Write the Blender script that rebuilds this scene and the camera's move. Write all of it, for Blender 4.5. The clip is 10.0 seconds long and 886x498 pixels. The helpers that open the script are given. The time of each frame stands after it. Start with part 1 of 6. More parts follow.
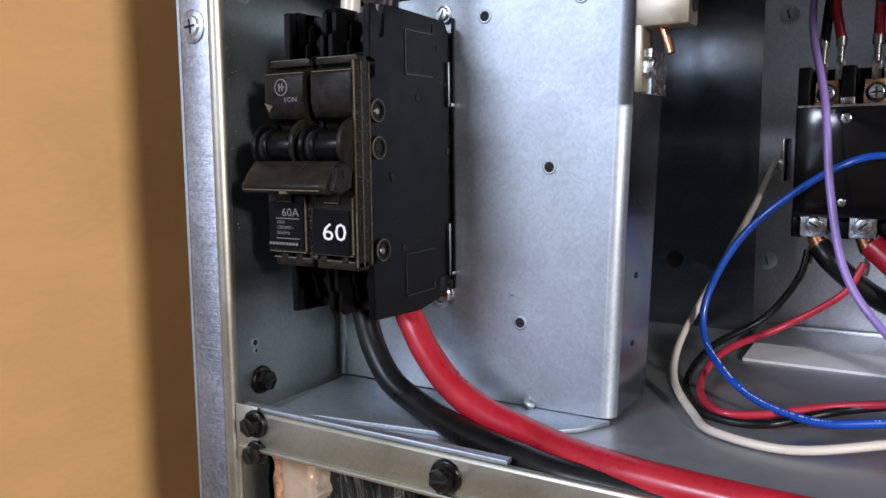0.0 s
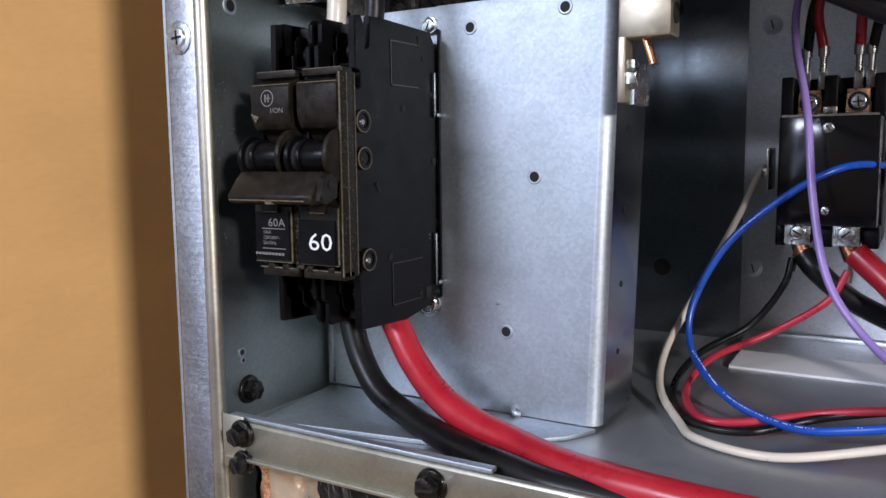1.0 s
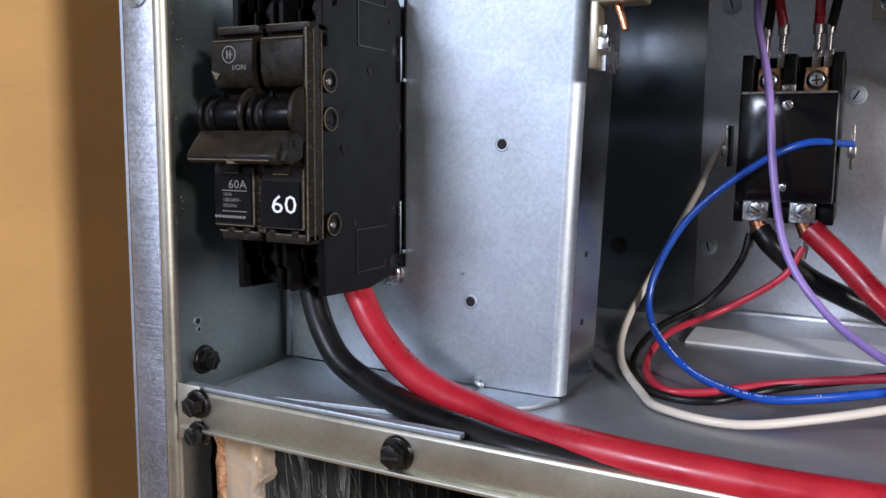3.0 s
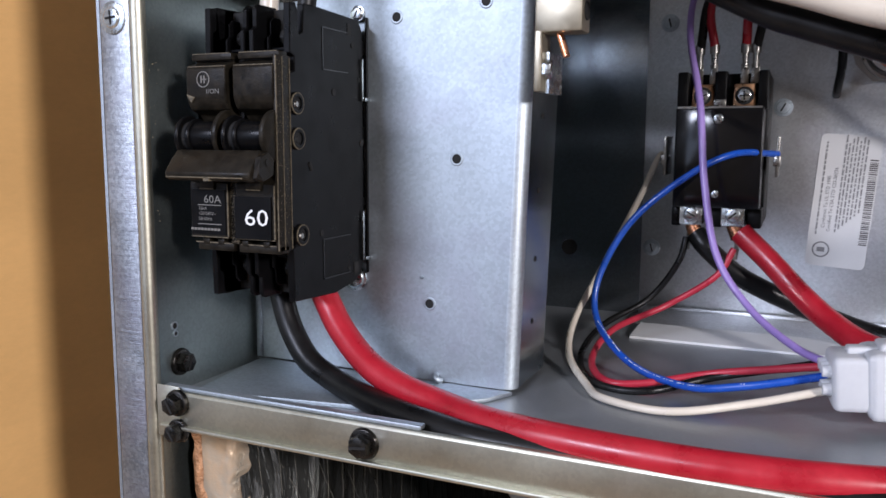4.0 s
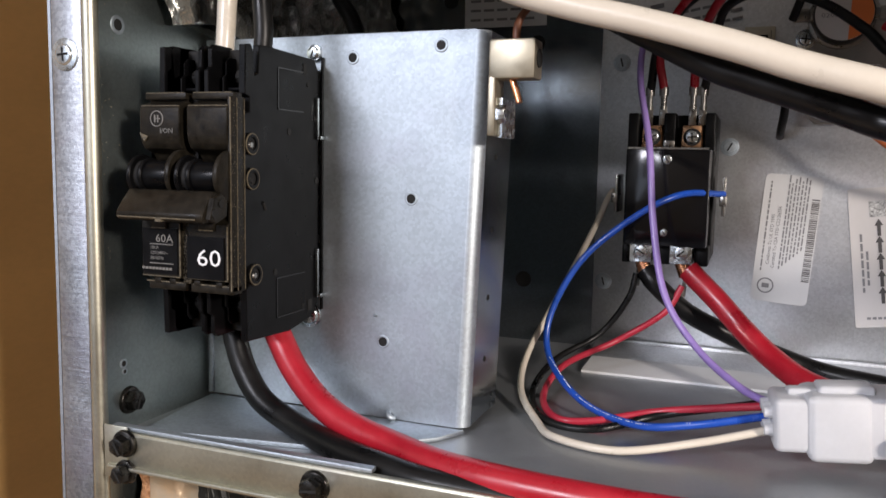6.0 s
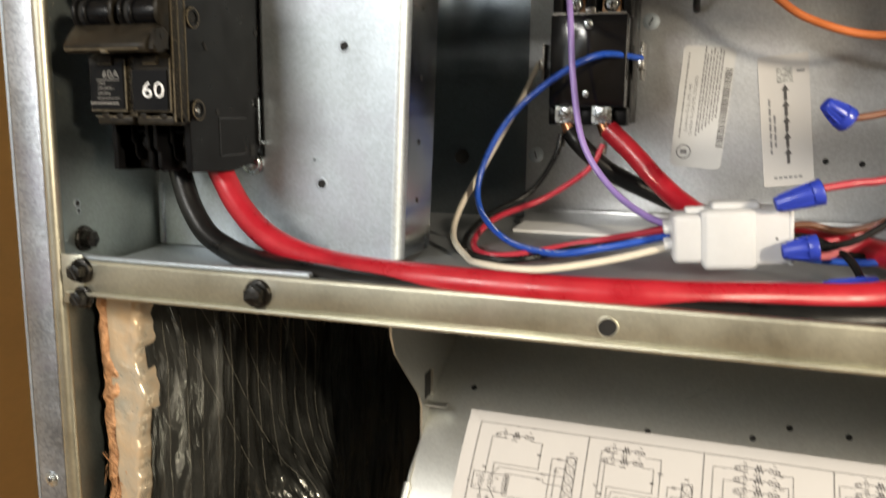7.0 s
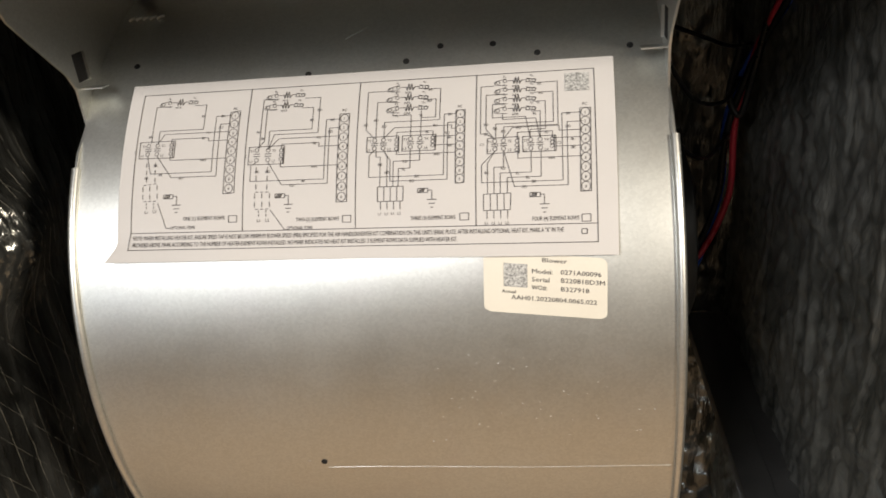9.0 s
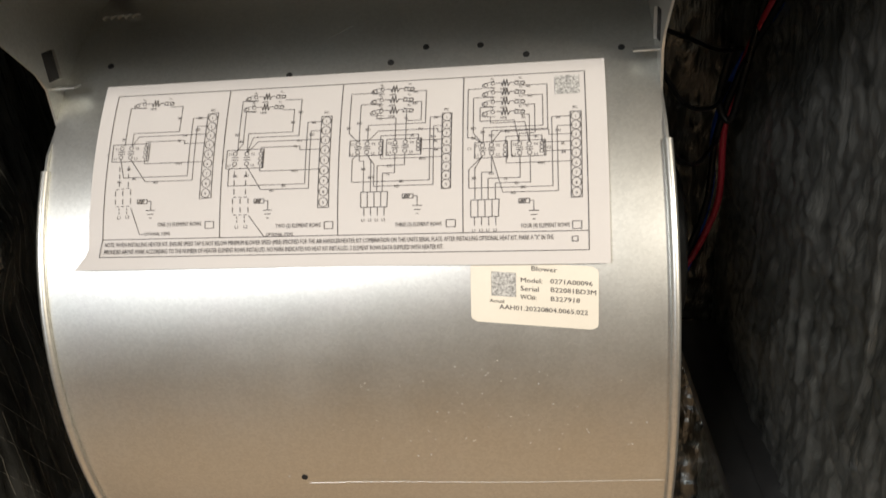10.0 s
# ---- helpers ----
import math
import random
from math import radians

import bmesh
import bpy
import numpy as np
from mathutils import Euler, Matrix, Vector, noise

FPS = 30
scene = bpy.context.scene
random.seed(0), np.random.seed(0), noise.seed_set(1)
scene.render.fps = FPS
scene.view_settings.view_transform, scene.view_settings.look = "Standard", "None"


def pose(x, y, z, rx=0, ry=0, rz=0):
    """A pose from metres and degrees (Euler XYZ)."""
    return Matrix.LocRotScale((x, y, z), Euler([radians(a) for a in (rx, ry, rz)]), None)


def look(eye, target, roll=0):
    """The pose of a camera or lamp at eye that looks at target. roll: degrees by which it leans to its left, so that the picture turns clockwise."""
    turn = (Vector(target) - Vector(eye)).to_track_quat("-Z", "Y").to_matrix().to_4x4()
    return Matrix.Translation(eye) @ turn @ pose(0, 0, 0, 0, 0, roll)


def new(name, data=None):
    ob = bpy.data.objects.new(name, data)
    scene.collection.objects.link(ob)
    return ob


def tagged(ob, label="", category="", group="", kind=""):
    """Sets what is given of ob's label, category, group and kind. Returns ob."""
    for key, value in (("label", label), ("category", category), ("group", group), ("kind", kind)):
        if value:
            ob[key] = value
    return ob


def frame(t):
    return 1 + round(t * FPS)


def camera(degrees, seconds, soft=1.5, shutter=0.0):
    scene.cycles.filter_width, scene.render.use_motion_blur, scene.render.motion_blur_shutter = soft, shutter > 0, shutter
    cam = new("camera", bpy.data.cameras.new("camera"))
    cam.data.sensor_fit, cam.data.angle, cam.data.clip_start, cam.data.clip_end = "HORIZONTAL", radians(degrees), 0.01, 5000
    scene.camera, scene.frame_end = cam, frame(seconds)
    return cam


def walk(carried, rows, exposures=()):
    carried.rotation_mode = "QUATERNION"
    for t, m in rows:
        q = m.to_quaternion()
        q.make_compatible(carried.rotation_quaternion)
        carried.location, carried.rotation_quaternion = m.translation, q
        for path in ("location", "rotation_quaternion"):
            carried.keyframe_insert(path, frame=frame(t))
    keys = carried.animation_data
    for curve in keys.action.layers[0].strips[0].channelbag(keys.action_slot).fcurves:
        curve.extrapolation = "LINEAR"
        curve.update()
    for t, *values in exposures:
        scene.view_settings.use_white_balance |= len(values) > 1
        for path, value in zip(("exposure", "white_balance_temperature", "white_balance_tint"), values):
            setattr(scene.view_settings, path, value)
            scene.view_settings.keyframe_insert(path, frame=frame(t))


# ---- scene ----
cam = camera(57.8, 10.0, 1.5, 0.3)
PATH = [
    (0, (-0.004, -0.22, 1.189), (-1.037, 1.475, 0.941), -0.5),
    (0.5, (0.0, -0.22, 1.19), (-1.03, 1.478, 0.947), -0.9),
    (1, (-0.001, -0.22, 1.19), (-1.019, 1.486, 0.96), -0.6),
    (1.5, (-0.005, -0.218, 1.187), (-0.985, 1.513, 0.976), 0.1),
    (2, (-0.011, -0.216, 1.184), (-0.959, 1.532, 0.97), 0.7),
    (3.5, (-0.009, -0.228, 1.18), (-0.87, 1.557, 0.912), 0.3),
    (4, (0.002, -0.243, 1.188), (-0.808, 1.567, 0.927), 0.3),
    (4.5, (0.006, -0.257, 1.194), (-0.741, 1.585, 0.976), 1.2),
    (5, (0.006, -0.252, 1.216), (-0.696, 1.613, 1.04), 1.5),
    (5.1, (0.004, -0.25, 1.214), (-0.688, 1.619, 1.053), 1.5),
    (5.2, (0.004, -0.248, 1.216), (-0.692, 1.619, 1.046), 1.7),
    (6.3, (0.005, -0.244, 1.189), (-0.714, 1.608, 0.961), 1.0),
    (6.5, (0.011, -0.254, 1.184), (-0.691, 1.603, 0.943), 0.7),
    (6.7, (0.015, -0.266, 1.174), (-0.654, 1.599, 0.902), 0.8),
    (6.9, (0.026, -0.273, 1.159), (-0.61, 1.599, 0.854), 0.7),
    (7, (0.03, -0.273, 1.153), (-0.589, 1.598, 0.813), 0.6),
    (7.2, (0.036, -0.269, 1.135), (-0.542, 1.601, 0.725), 0.2),
    (7.5, (0.045, -0.268, 1.115), (-0.478, 1.592, 0.599), -0.5),
    (7.8, (0.066, -0.281, 1.098), (-0.409, 1.566, 0.492), -1.4),
    (8, (0.077, -0.281, 1.092), (-0.372, 1.548, 0.418), -2.3),
    (8.5, (0.111, -0.279, 1.072), (-0.236, 1.514, 0.259), -4.7),
    (9, (0.132, -0.267, 1.076), (-0.135, 1.522, 0.223), -6.0),
    (9.5, (0.136, -0.265, 1.088), (-0.096, 1.551, 0.281), -5.8),
    (10, (0.129, -0.254, 1.071), (-0.096, 1.545, 0.227), -5.3),
]
walk(cam, [(t, look(eye, target, roll)) for t, eye, target, roll in PATH],
     [(0.0, -0.18, 5620, 18), (3.4, -0.10, 5600, 18), (5.2, -0.06, 5800, 17), (6.5, -0.06, 6600, 14), (7.0, 0.16, 7100, 8), (7.5, -0.06, 7400, 8), (8.3, -0.14, 6800, 10), (10.0, -0.08, 6700, 10)])

# ---- light ----
world = bpy.data.worlds.new("room_air")
scene.world = world
world.use_nodes = True
world.node_tree.nodes["Background"].inputs[0].default_value = (0.75, 0.85, 1.0, 1)
world.node_tree.nodes["Background"].inputs[1].default_value = 0.02


def area(name, place, target, size, watts, colour, size_y=None):
    data = bpy.data.lights.new(name, "AREA")
    data.shape = "RECTANGLE" if size_y else "DISK"
    data.size, data.energy, data.color = size, watts, colour
    if size_y:
        data.size_y = size_y
    ob = new(name, data)
    ob.matrix_world = look(place, target)
    return ob


area("wall_lamp_light", (-0.62, -1.46, 1.86), (0, 0, 1.1), 0.55, 21.0, (0.98, 0.98, 1.0), 0.22)
area("side_lamp_light", (0.94, -0.72, 1.47), (-0.30, 0.0, 1.06), 0.14, 19.0, (1.0, 0.90, 0.76))
# unseen cool panel, added for the bluish sheen on the sheet metal
area("cool_fill_light", (-0.845, -1.58, 1.42), (-0.50, 0, 1.22), 1.05, 5.0, (0.76, 0.87, 1.0), 0.78)

# ---- materials ----


def nodes_of(name):
    m = bpy.data.materials.new(name)
    m.use_nodes = True
    nt = m.node_tree
    return m, nt, nt.nodes["Principled BSDF"]


def node(nt, kind, **kw):
    n = nt.nodes.new(kind)
    for k, v in kw.items():
        n.inputs[k].default_value = v
    return n


def surface(name, colour, rough=0.5, metal=0.0, vary=0.12, scale=60.0, bump=0.1, grain=600.0, bump_m=0.0004,
            coat=0.0, rough_vary=0.12, spec=0.5, tint=None, stretch=(1, 1, 1)):
    """Colour at two scales, roughness variation and fine relief, in object metres."""
    m, nt, b = nodes_of(name)
    co = nt.nodes.new("ShaderNodeTexCoord")
    mp = nt.nodes.new("ShaderNodeMapping")
    mp.inputs["Scale"].default_value = stretch
    nt.links.new(co.outputs["Object"], mp.inputs[0])
    big = node(nt, "ShaderNodeTexNoise", Scale=scale, Detail=4.0, Roughness=0.6)
    fine = node(nt, "ShaderNodeTexNoise", Scale=grain, Detail=3.0, Roughness=0.6)
    for n in (big, fine):
        nt.links.new(mp.outputs[0], n.inputs["Vector"])
    add = nt.nodes.new("ShaderNodeMath")
    add.operation = "MULTIPLY_ADD"
    add.inputs[1].default_value, add.inputs[2].default_value = 0.35, 0.0
    nt.links.new(fine.outputs["Fac"], add.inputs[0])
    nt.links.new(big.outputs["Fac"], add.inputs[2])
    ramp = nt.nodes.new("ShaderNodeValToRGB")
    ramp.color_ramp.elements[0].position, ramp.color_ramp.elements[1].position = 0.4, 1.0
    lo = [max(0.0, c * (1 - vary)) for c in colour]
    hi = [min(1.0, c * (1 + vary)) for c in (tint or colour)]
    ramp.color_ramp.elements[0].color, ramp.color_ramp.elements[1].color = (*lo, 1), (*hi, 1)
    nt.links.new(add.outputs[0], ramp.inputs[0])
    nt.links.new(ramp.outputs[0], b.inputs["Base Color"])
    rr = nt.nodes.new("ShaderNodeMapRange")
    rr.inputs["To Min"].default_value, rr.inputs["To Max"].default_value = max(0.02, rough - rough_vary), min(1, rough + rough_vary)
    rr.inputs["From Min"].default_value, rr.inputs["From Max"].default_value = 0.3, 0.7
    nt.links.new(big.outputs["Fac"], rr.inputs[0])
    nt.links.new(rr.outputs[0], b.inputs["Roughness"])
    bp = node(nt, "ShaderNodeBump", Strength=bump, Distance=bump_m)
    nt.links.new(add.outputs[0], bp.inputs["Height"])
    nt.links.new(bp.outputs[0], b.inputs["Normal"])
    b.inputs["Metallic"].default_value = metal
    b.inputs["Coat Weight"].default_value = coat
    b.inputs["Specular IOR Level"].default_value = spec
    return m


def galvanised(name, colour=(0.46, 0.515, 0.56), rough=0.54, spangle=0.08, smudge=0.6, relief=0.08):
    """Zinc-coated sheet: spangle cells, cloudy smudges, fine scratches."""
    m, nt, b = nodes_of(name)
    co = nt.nodes.new("ShaderNodeTexCoord")
    vor = node(nt, "ShaderNodeTexVoronoi", Scale=800.0)
    cloud = node(nt, "ShaderNodeTexNoise", Scale=22.0, Detail=5.0, Roughness=0.65)
    fine = node(nt, "ShaderNodeTexNoise", Scale=1500.0, Detail=2.0)
    mp = nt.nodes.new("ShaderNodeMapping")
    mp.inputs["Scale"].default_value = (9, 60, 700)
    mp.inputs["Rotation"].default_value = (0.4, 0.5, 0.6)
    scr = node(nt, "ShaderNodeTexNoise", Scale=1.0, Detail=2.0)
    for n in (vor, cloud, fine, mp):
        nt.links.new(co.outputs["Object"], n.inputs["Vector"])
    nt.links.new(mp.outputs[0], scr.inputs["Vector"])
    mix = nt.nodes.new("ShaderNodeMix")
    mix.data_type = "RGBA"
    mix.inputs[6].default_value = (*[c * (1 - spangle) for c in colour], 1)
    mix.inputs[7].default_value = (*[min(1, c * (1 + spangle)) for c in colour], 1)
    sep = nt.nodes.new("ShaderNodeSeparateColor")
    nt.links.new(vor.outputs["Color"], sep.inputs[0])
    half = nt.nodes.new("ShaderNodeMath")
    half.operation = "ADD"
    nt.links.new(sep.outputs[0], half.inputs[0])
    nt.links.new(cloud.outputs["Fac"], half.inputs[1])
    sub = nt.nodes.new("ShaderNodeMath")
    sub.operation = "SUBTRACT"
    sub.inputs[1].default_value = 0.5
    nt.links.new(half.outputs[0], sub.inputs[0])
    nt.links.new(sub.outputs[0], mix.inputs[0])
    blot = node(nt, "ShaderNodeTexNoise", Scale=13.0, Detail=6.0, Roughness=0.7, Distortion=0.8)
    nt.links.new(co.outputs["Object"], blot.inputs["Vector"])
    reach = nt.nodes.new("ShaderNodeMapRange")
    reach.inputs["From Min"].default_value, reach.inputs["From Max"].default_value = 0.52, 0.72
    reach.inputs["To Max"].default_value = 0.75 * smudge
    nt.links.new(blot.outputs["Fac"], reach.inputs[0])
    stain = nt.nodes.new("ShaderNodeMix")
    stain.data_type = "RGBA"
    stain.inputs[7].default_value = (colour[0] * 0.86, colour[1] * 0.76, colour[2] * 0.84, 1)
    nt.links.new(reach.outputs[0], stain.inputs[0])
    nt.links.new(mix.outputs[2], stain.inputs[6])
    nt.links.new(stain.outputs[2], b.inputs["Base Color"])
    rr = nt.nodes.new("ShaderNodeMapRange")
    rr.inputs["From Min"].default_value, rr.inputs["From Max"].default_value = 0.3, 0.75
    rr.inputs["To Min"].default_value, rr.inputs["To Max"].default_value = rough - 0.12 * smudge, rough + 0.2 * smudge
    nt.links.new(cloud.outputs["Fac"], rr.inputs[0])
    nt.links.new(rr.outputs[0], b.inputs["Roughness"])
    hsum = nt.nodes.new("ShaderNodeMath")
    hsum.operation = "ADD"
    nt.links.new(fine.outputs["Fac"], hsum.inputs[0])
    nt.links.new(scr.outputs["Fac"], hsum.inputs[1])
    bp = node(nt, "ShaderNodeBump", Strength=relief, Distance=0.0002)
    nt.links.new(hsum.outputs[0], bp.inputs["Height"])
    nt.links.new(bp.outputs[0], b.inputs["Normal"])
    b.inputs["Metallic"].default_value = 1.0
    return m


def foil_material(name, low, high, metal, rough):
    """Black polished facing: long creases, small crumples, fine light scrim threads."""
    m, nt, b = nodes_of(name)
    co = nt.nodes.new("ShaderNodeTexCoord")
    mp = nt.nodes.new("ShaderNodeMapping")
    mp.inputs["Scale"].default_value = (1.0, 1.0, 0.28)
    nt.links.new(co.outputs["Object"], mp.inputs[0])
    a = node(nt, "ShaderNodeTexNoise", Scale=34.0, Detail=6.0, Roughness=0.6, Distortion=1.2)
    c = node(nt, "ShaderNodeTexNoise", Scale=190.0, Detail=3.0, Roughness=0.6)
    for n in (a, c):
        nt.links.new(mp.outputs[0], n.inputs["Vector"])
    s = nt.nodes.new("ShaderNodeMath")
    s.operation = "MULTIPLY_ADD"
    s.inputs[1].default_value = 0.25
    nt.links.new(c.outputs["Fac"], s.inputs[0])
    nt.links.new(a.outputs["Fac"], s.inputs[2])
    bp = node(nt, "ShaderNodeBump", Strength=0.5, Distance=0.006)
    nt.links.new(s.outputs[0], bp.inputs["Height"])
    nt.links.new(bp.outputs[0], b.inputs["Normal"])
    ramp = nt.nodes.new("ShaderNodeValToRGB")
    ramp.color_ramp.elements[0].position, ramp.color_ramp.elements[1].position = 0.35, 0.75
    ramp.color_ramp.elements[0].color = (low * 0.97, low, low * 0.92, 1)
    ramp.color_ramp.elements[1].color = (high * 0.98, high, high * 0.95, 1)
    nt.links.new(a.outputs["Fac"], ramp.inputs[0])
    nt.links.new(ramp.outputs[0], b.inputs["Base Color"])
    b.inputs["Roughness"].default_value = rough
    b.inputs["Metallic"].default_value = metal
    return m


GALV = galvanised("galvanised_sheet")
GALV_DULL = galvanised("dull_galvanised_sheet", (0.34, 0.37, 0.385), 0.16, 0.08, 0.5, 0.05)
HEATER = galvanised("greyed_galvanised_sheet", (0.60, 0.615, 0.63), 0.45, 0.08, 0.5, 0.06)
GALV_SMOOTH = galvanised("smooth_galvanised_sheet", (0.63, 0.64, 0.615), 0.42, 0.05, 0.2, 0.05)
DECK = surface("grey_deck", (0.39, 0.41, 0.43), 0.42, 0.75, 0.12, 30, 0.08)
JAMB = galvanised("bright_jamb_sheet", (0.38, 0.40, 0.43), 0.44, 0.2, 0.9, 0.5)
HEM = galvanised("yellowish_hem", (0.52, 0.51, 0.42), 0.42, 0.06)
BLACK = surface("black_plastic", (0.0034, 0.0034, 0.0038), 0.36, 0, 0.3, 80, 0.15, 900, 0.0003, spec=0.12)
DUSTY = surface("dusty_black_plastic", (0.0040, 0.0035, 0.0030), 0.42, 0, 0.3, 240, 0.35, 1600, 0.0005, tint=(0.017, 0.014, 0.0095), spec=0.16)
DUST = surface("dust_film", (0.022, 0.019, 0.012), 0.7, 0, 0.7, 900, 0.3, 2500, 0.0003, tint=(0.12, 0.10, 0.065))
GLOSS = surface("glossy_black_cover", (0.005, 0.005, 0.006), 0.13, 0, 0.2, 40, 0.03, rough_vary=0.04, spec=0.45)
# near-black that puts the shade of holes, wells and gaps into colour
PIT = surface("recess_shade", (0.006, 0.006, 0.006), 0.8, 0, 0.2)
RED = surface("red_cable_jacket", (0.345, 0.008, 0.018), 0.34, 0, 0.15, 60, 0.12, 500, 0.0004, tint=(0.40, 0.015, 0.027))
REDW = surface("red_wire_insulation", (0.38, 0.022, 0.042), 0.36, 0, 0.15, 80, 0.1)
PINK = surface("pink_wire_insulation", (0.70, 0.20, 0.22), 0.4, 0, 0.12, 80, 0.1)
BLK = surface("black_cable_jacket", (0.0045, 0.0045, 0.005), 0.34, 0, 0.4, 50, 0.2, 500, 0.0004, tint=(0.009, 0.009, 0.009), spec=0.25)
WHITE = surface("white_cable_jacket", (0.61, 0.555, 0.465), 0.34, 0, 0.06, 50, 0.1)
BLUE = surface("blue_wire_insulation", (0.015, 0.075, 0.42), 0.33, 0, 0.15, 80, 0.1)
VIOLET = surface("violet_wire_insulation", (0.28, 0.19, 0.48), 0.38, 0, 0.12, 80, 0.1)
BROWN = surface("brown_wire_insulation", (0.16, 0.06, 0.03), 0.4, 0, 0.15, 80, 0.1)
ORANGE = surface("orange_wire_insulation", (0.62, 0.17, 0.05), 0.4, 0, 0.15, 80, 0.1)
GREEN = surface("green_wire_insulation", (0.01, 0.30, 0.14), 0.4, 0, 0.15, 80, 0.1)
NUT = surface("blue_twist_cap", (0.025, 0.05, 0.40), 0.38, 0, 0.12, 90, 0.1)
NYLON = surface("milky_nylon", (0.82, 0.83, 0.85), 0.5, 0, 0.05, 60, 0.08)
NYLON.node_tree.nodes["Principled BSDF"].inputs["Transmission Weight"].default_value = 0.38
NYLON.node_tree.nodes["Principled BSDF"].inputs["Subsurface Weight"].default_value = 0.9
NYLON.node_tree.nodes["Principled BSDF"].inputs["Subsurface Radius"].default_value = (0.009, 0.009, 0.009)
COPPER = surface("copper", (0.72, 0.33, 0.18), 0.26, 1, 0.15, 200, 0.1)
BRASS = surface("copper_alloy_clamp", (0.62, 0.36, 0.20), 0.30, 1, 0.15, 200, 0.1)
ZINC = surface("zinc_screw", (0.62, 0.66, 0.68), 0.25, 1, 0.15, 300, 0.15)
TIN = surface("tinned_terminal", (0.30, 0.29, 0.27), 0.34, 1, 0.15, 300, 0.15)
LUGM = surface("matt_tin_lug", (0.42, 0.38, 0.29), 0.42, 0.85, 0.1, 120, 0.1)
BOLT = surface("blackened_screw", (0.045, 0.043, 0.04), 0.28, 0.9, 0.4, 250, 0.25)
PAPER = surface("white_paper", (0.56, 0.542, 0.53), 0.6, 0, 0.03, 25, 0.1, 500, 0.0003)
STICKER = surface("cream_sticker", (0.70, 0.665, 0.58), 0.42, 0, 0.04, 30, 0.05)
SILVERLAB = surface("pale_label", (0.60, 0.605, 0.61), 0.38, 0, 0.04, 30, 0.05)
INK = surface("print_ink", (0.07, 0.065, 0.065), 0.6, 0, 0.2, 300, 0.0)
SPECKLE = surface("speckled_print", (0.10, 0.10, 0.10), 0.6, 0, 0.8, 900, 0.0, 2500, tint=(0.45, 0.45, 0.44))
INKGREY = surface("grey_print", (0.20, 0.20, 0.21), 0.6, 0, 0.25, 500, 0.0)
LETTER = surface("white_lettering", (0.74, 0.75, 0.76), 0.5, 0, 0.06, 300, 0.0)
GREYLET = surface("worn_lettering", (0.17, 0.165, 0.155), 0.5, 0, 0.2, 500, 0.0)
TAN = surface("tan_wall_board", (0.80, 0.485, 0.183), 0.75, 0, 0.10, 7, 0.25, 160, 0.001, stretch=(1, 1, 2.5))
PLASTER = surface("pale_plaster", (0.60, 0.59, 0.57), 0.85, 0, 0.06, 3, 0.2, 90, 0.002)
# tone of the unseen walls, set for bounce and reflections in the metal
SHADE = surface("unseen_wall_tone", (0.26, 0.23, 0.185), 0.85, 0, 0.1, 3, 0.2, 90, 0.002)
FLOORING = surface("concrete", (0.66, 0.48, 0.315), 0.8, 0, 0.2, 4, 0.3, 120, 0.002)
FOIL = foil_material("black_foil", 0.036, 0.23, 0.80, 0.17)
# lit copy of the black foil: the right wall's brightness is in its colour
LITFOIL = foil_material("lit_black_foil", 0.10, 0.40, 0.70, 0.30)
GREYFOIL = foil_material("aged_grey_foil", 0.22, 0.78, 0.80, 0.21)
WALLS = galvanised("weathered_side_sheet", (0.30, 0.34, 0.33), 0.42, 0.06, 0.6, 0.06)
GALV_ROLL = galvanised("rolled_sheet_edge", (0.56, 0.62, 0.665), 0.56, 0.08)
GALV_EDGE = galvanised("bracket_side_sheet", (0.50, 0.56, 0.60), 0.21, 0.06, 0.4, 0.04)
THREAD = surface("pale_thread", (0.30, 0.29, 0.25), 0.35, 0, 0.3, 200, 0.0)
FOAM = surface("white_strip", (0.66, 0.67, 0.68), 0.5, 0, 0.04, 60, 0.1)
TAPE = surface("yellowed_tape", (0.20, 0.155, 0.05), 0.3, 0, 0.3, 90, 0.4)
# pale tone holds the foil's reflected light; the brown tint is its stain
SILVER = surface("torn_foil_edge", (0.64, 0.61, 0.52), 0.34, 0.45, 0.2, 70, 0.6, 300, 0.0012, tint=(0.60, 0.42, 0.25))
FIBRE = surface("tan_glass_fibre", (0.26, 0.10, 0.03), 0.5, 0, 0.4, 160, 1.0, 500, 0.004, tint=(0.66, 0.37, 0.20))
MICA = surface("pale_mica_plate", (0.40, 0.37, 0.33), 0.5, 0, 0.1, 40, 0.2)
DISC = surface("bakelite_disc", (0.02, 0.018, 0.017), 0.35, 0, 0.2, 90, 0.1)
ORSTICK = surface("orange_sticker", (0.75, 0.20, 0.05), 0.5, 0, 0.06, 60, 0.05)
IVORY = surface("ivory_ceramic", (0.52, 0.48, 0.38), 0.4, 0, 0.08, 60, 0.1)
RAIL = surface("dark_rail", (0.09, 0.09, 0.09), 0.45, 0.6, 0.2, 30, 0.1)

# ---- mesh helpers ----


def finish(bm, smooth=40):
    bmesh.ops.recalc_face_normals(bm, faces=bm.faces)
    for f in bm.faces:
        f.smooth = True
    for e in bm.edges:
        if len(e.link_faces) == 2 and e.calc_face_angle(0) > radians(smooth):
            e.smooth = False
    return bm


def part(name, bm, material, parent=None, label="", smooth=40):
    finish(bm, smooth)
    me = bpy.data.meshes.new(name)
    bm.to_mesh(me)
    bm.free()
    me.materials.append(material)
    ob = new(name, me)
    if parent is not None:
        ob.parent = parent
    if label:
        ob["label"] = label
    return ob


def thing(name, label, category, group="", kind=""):
    return tagged(new(name), label, category, group, kind)


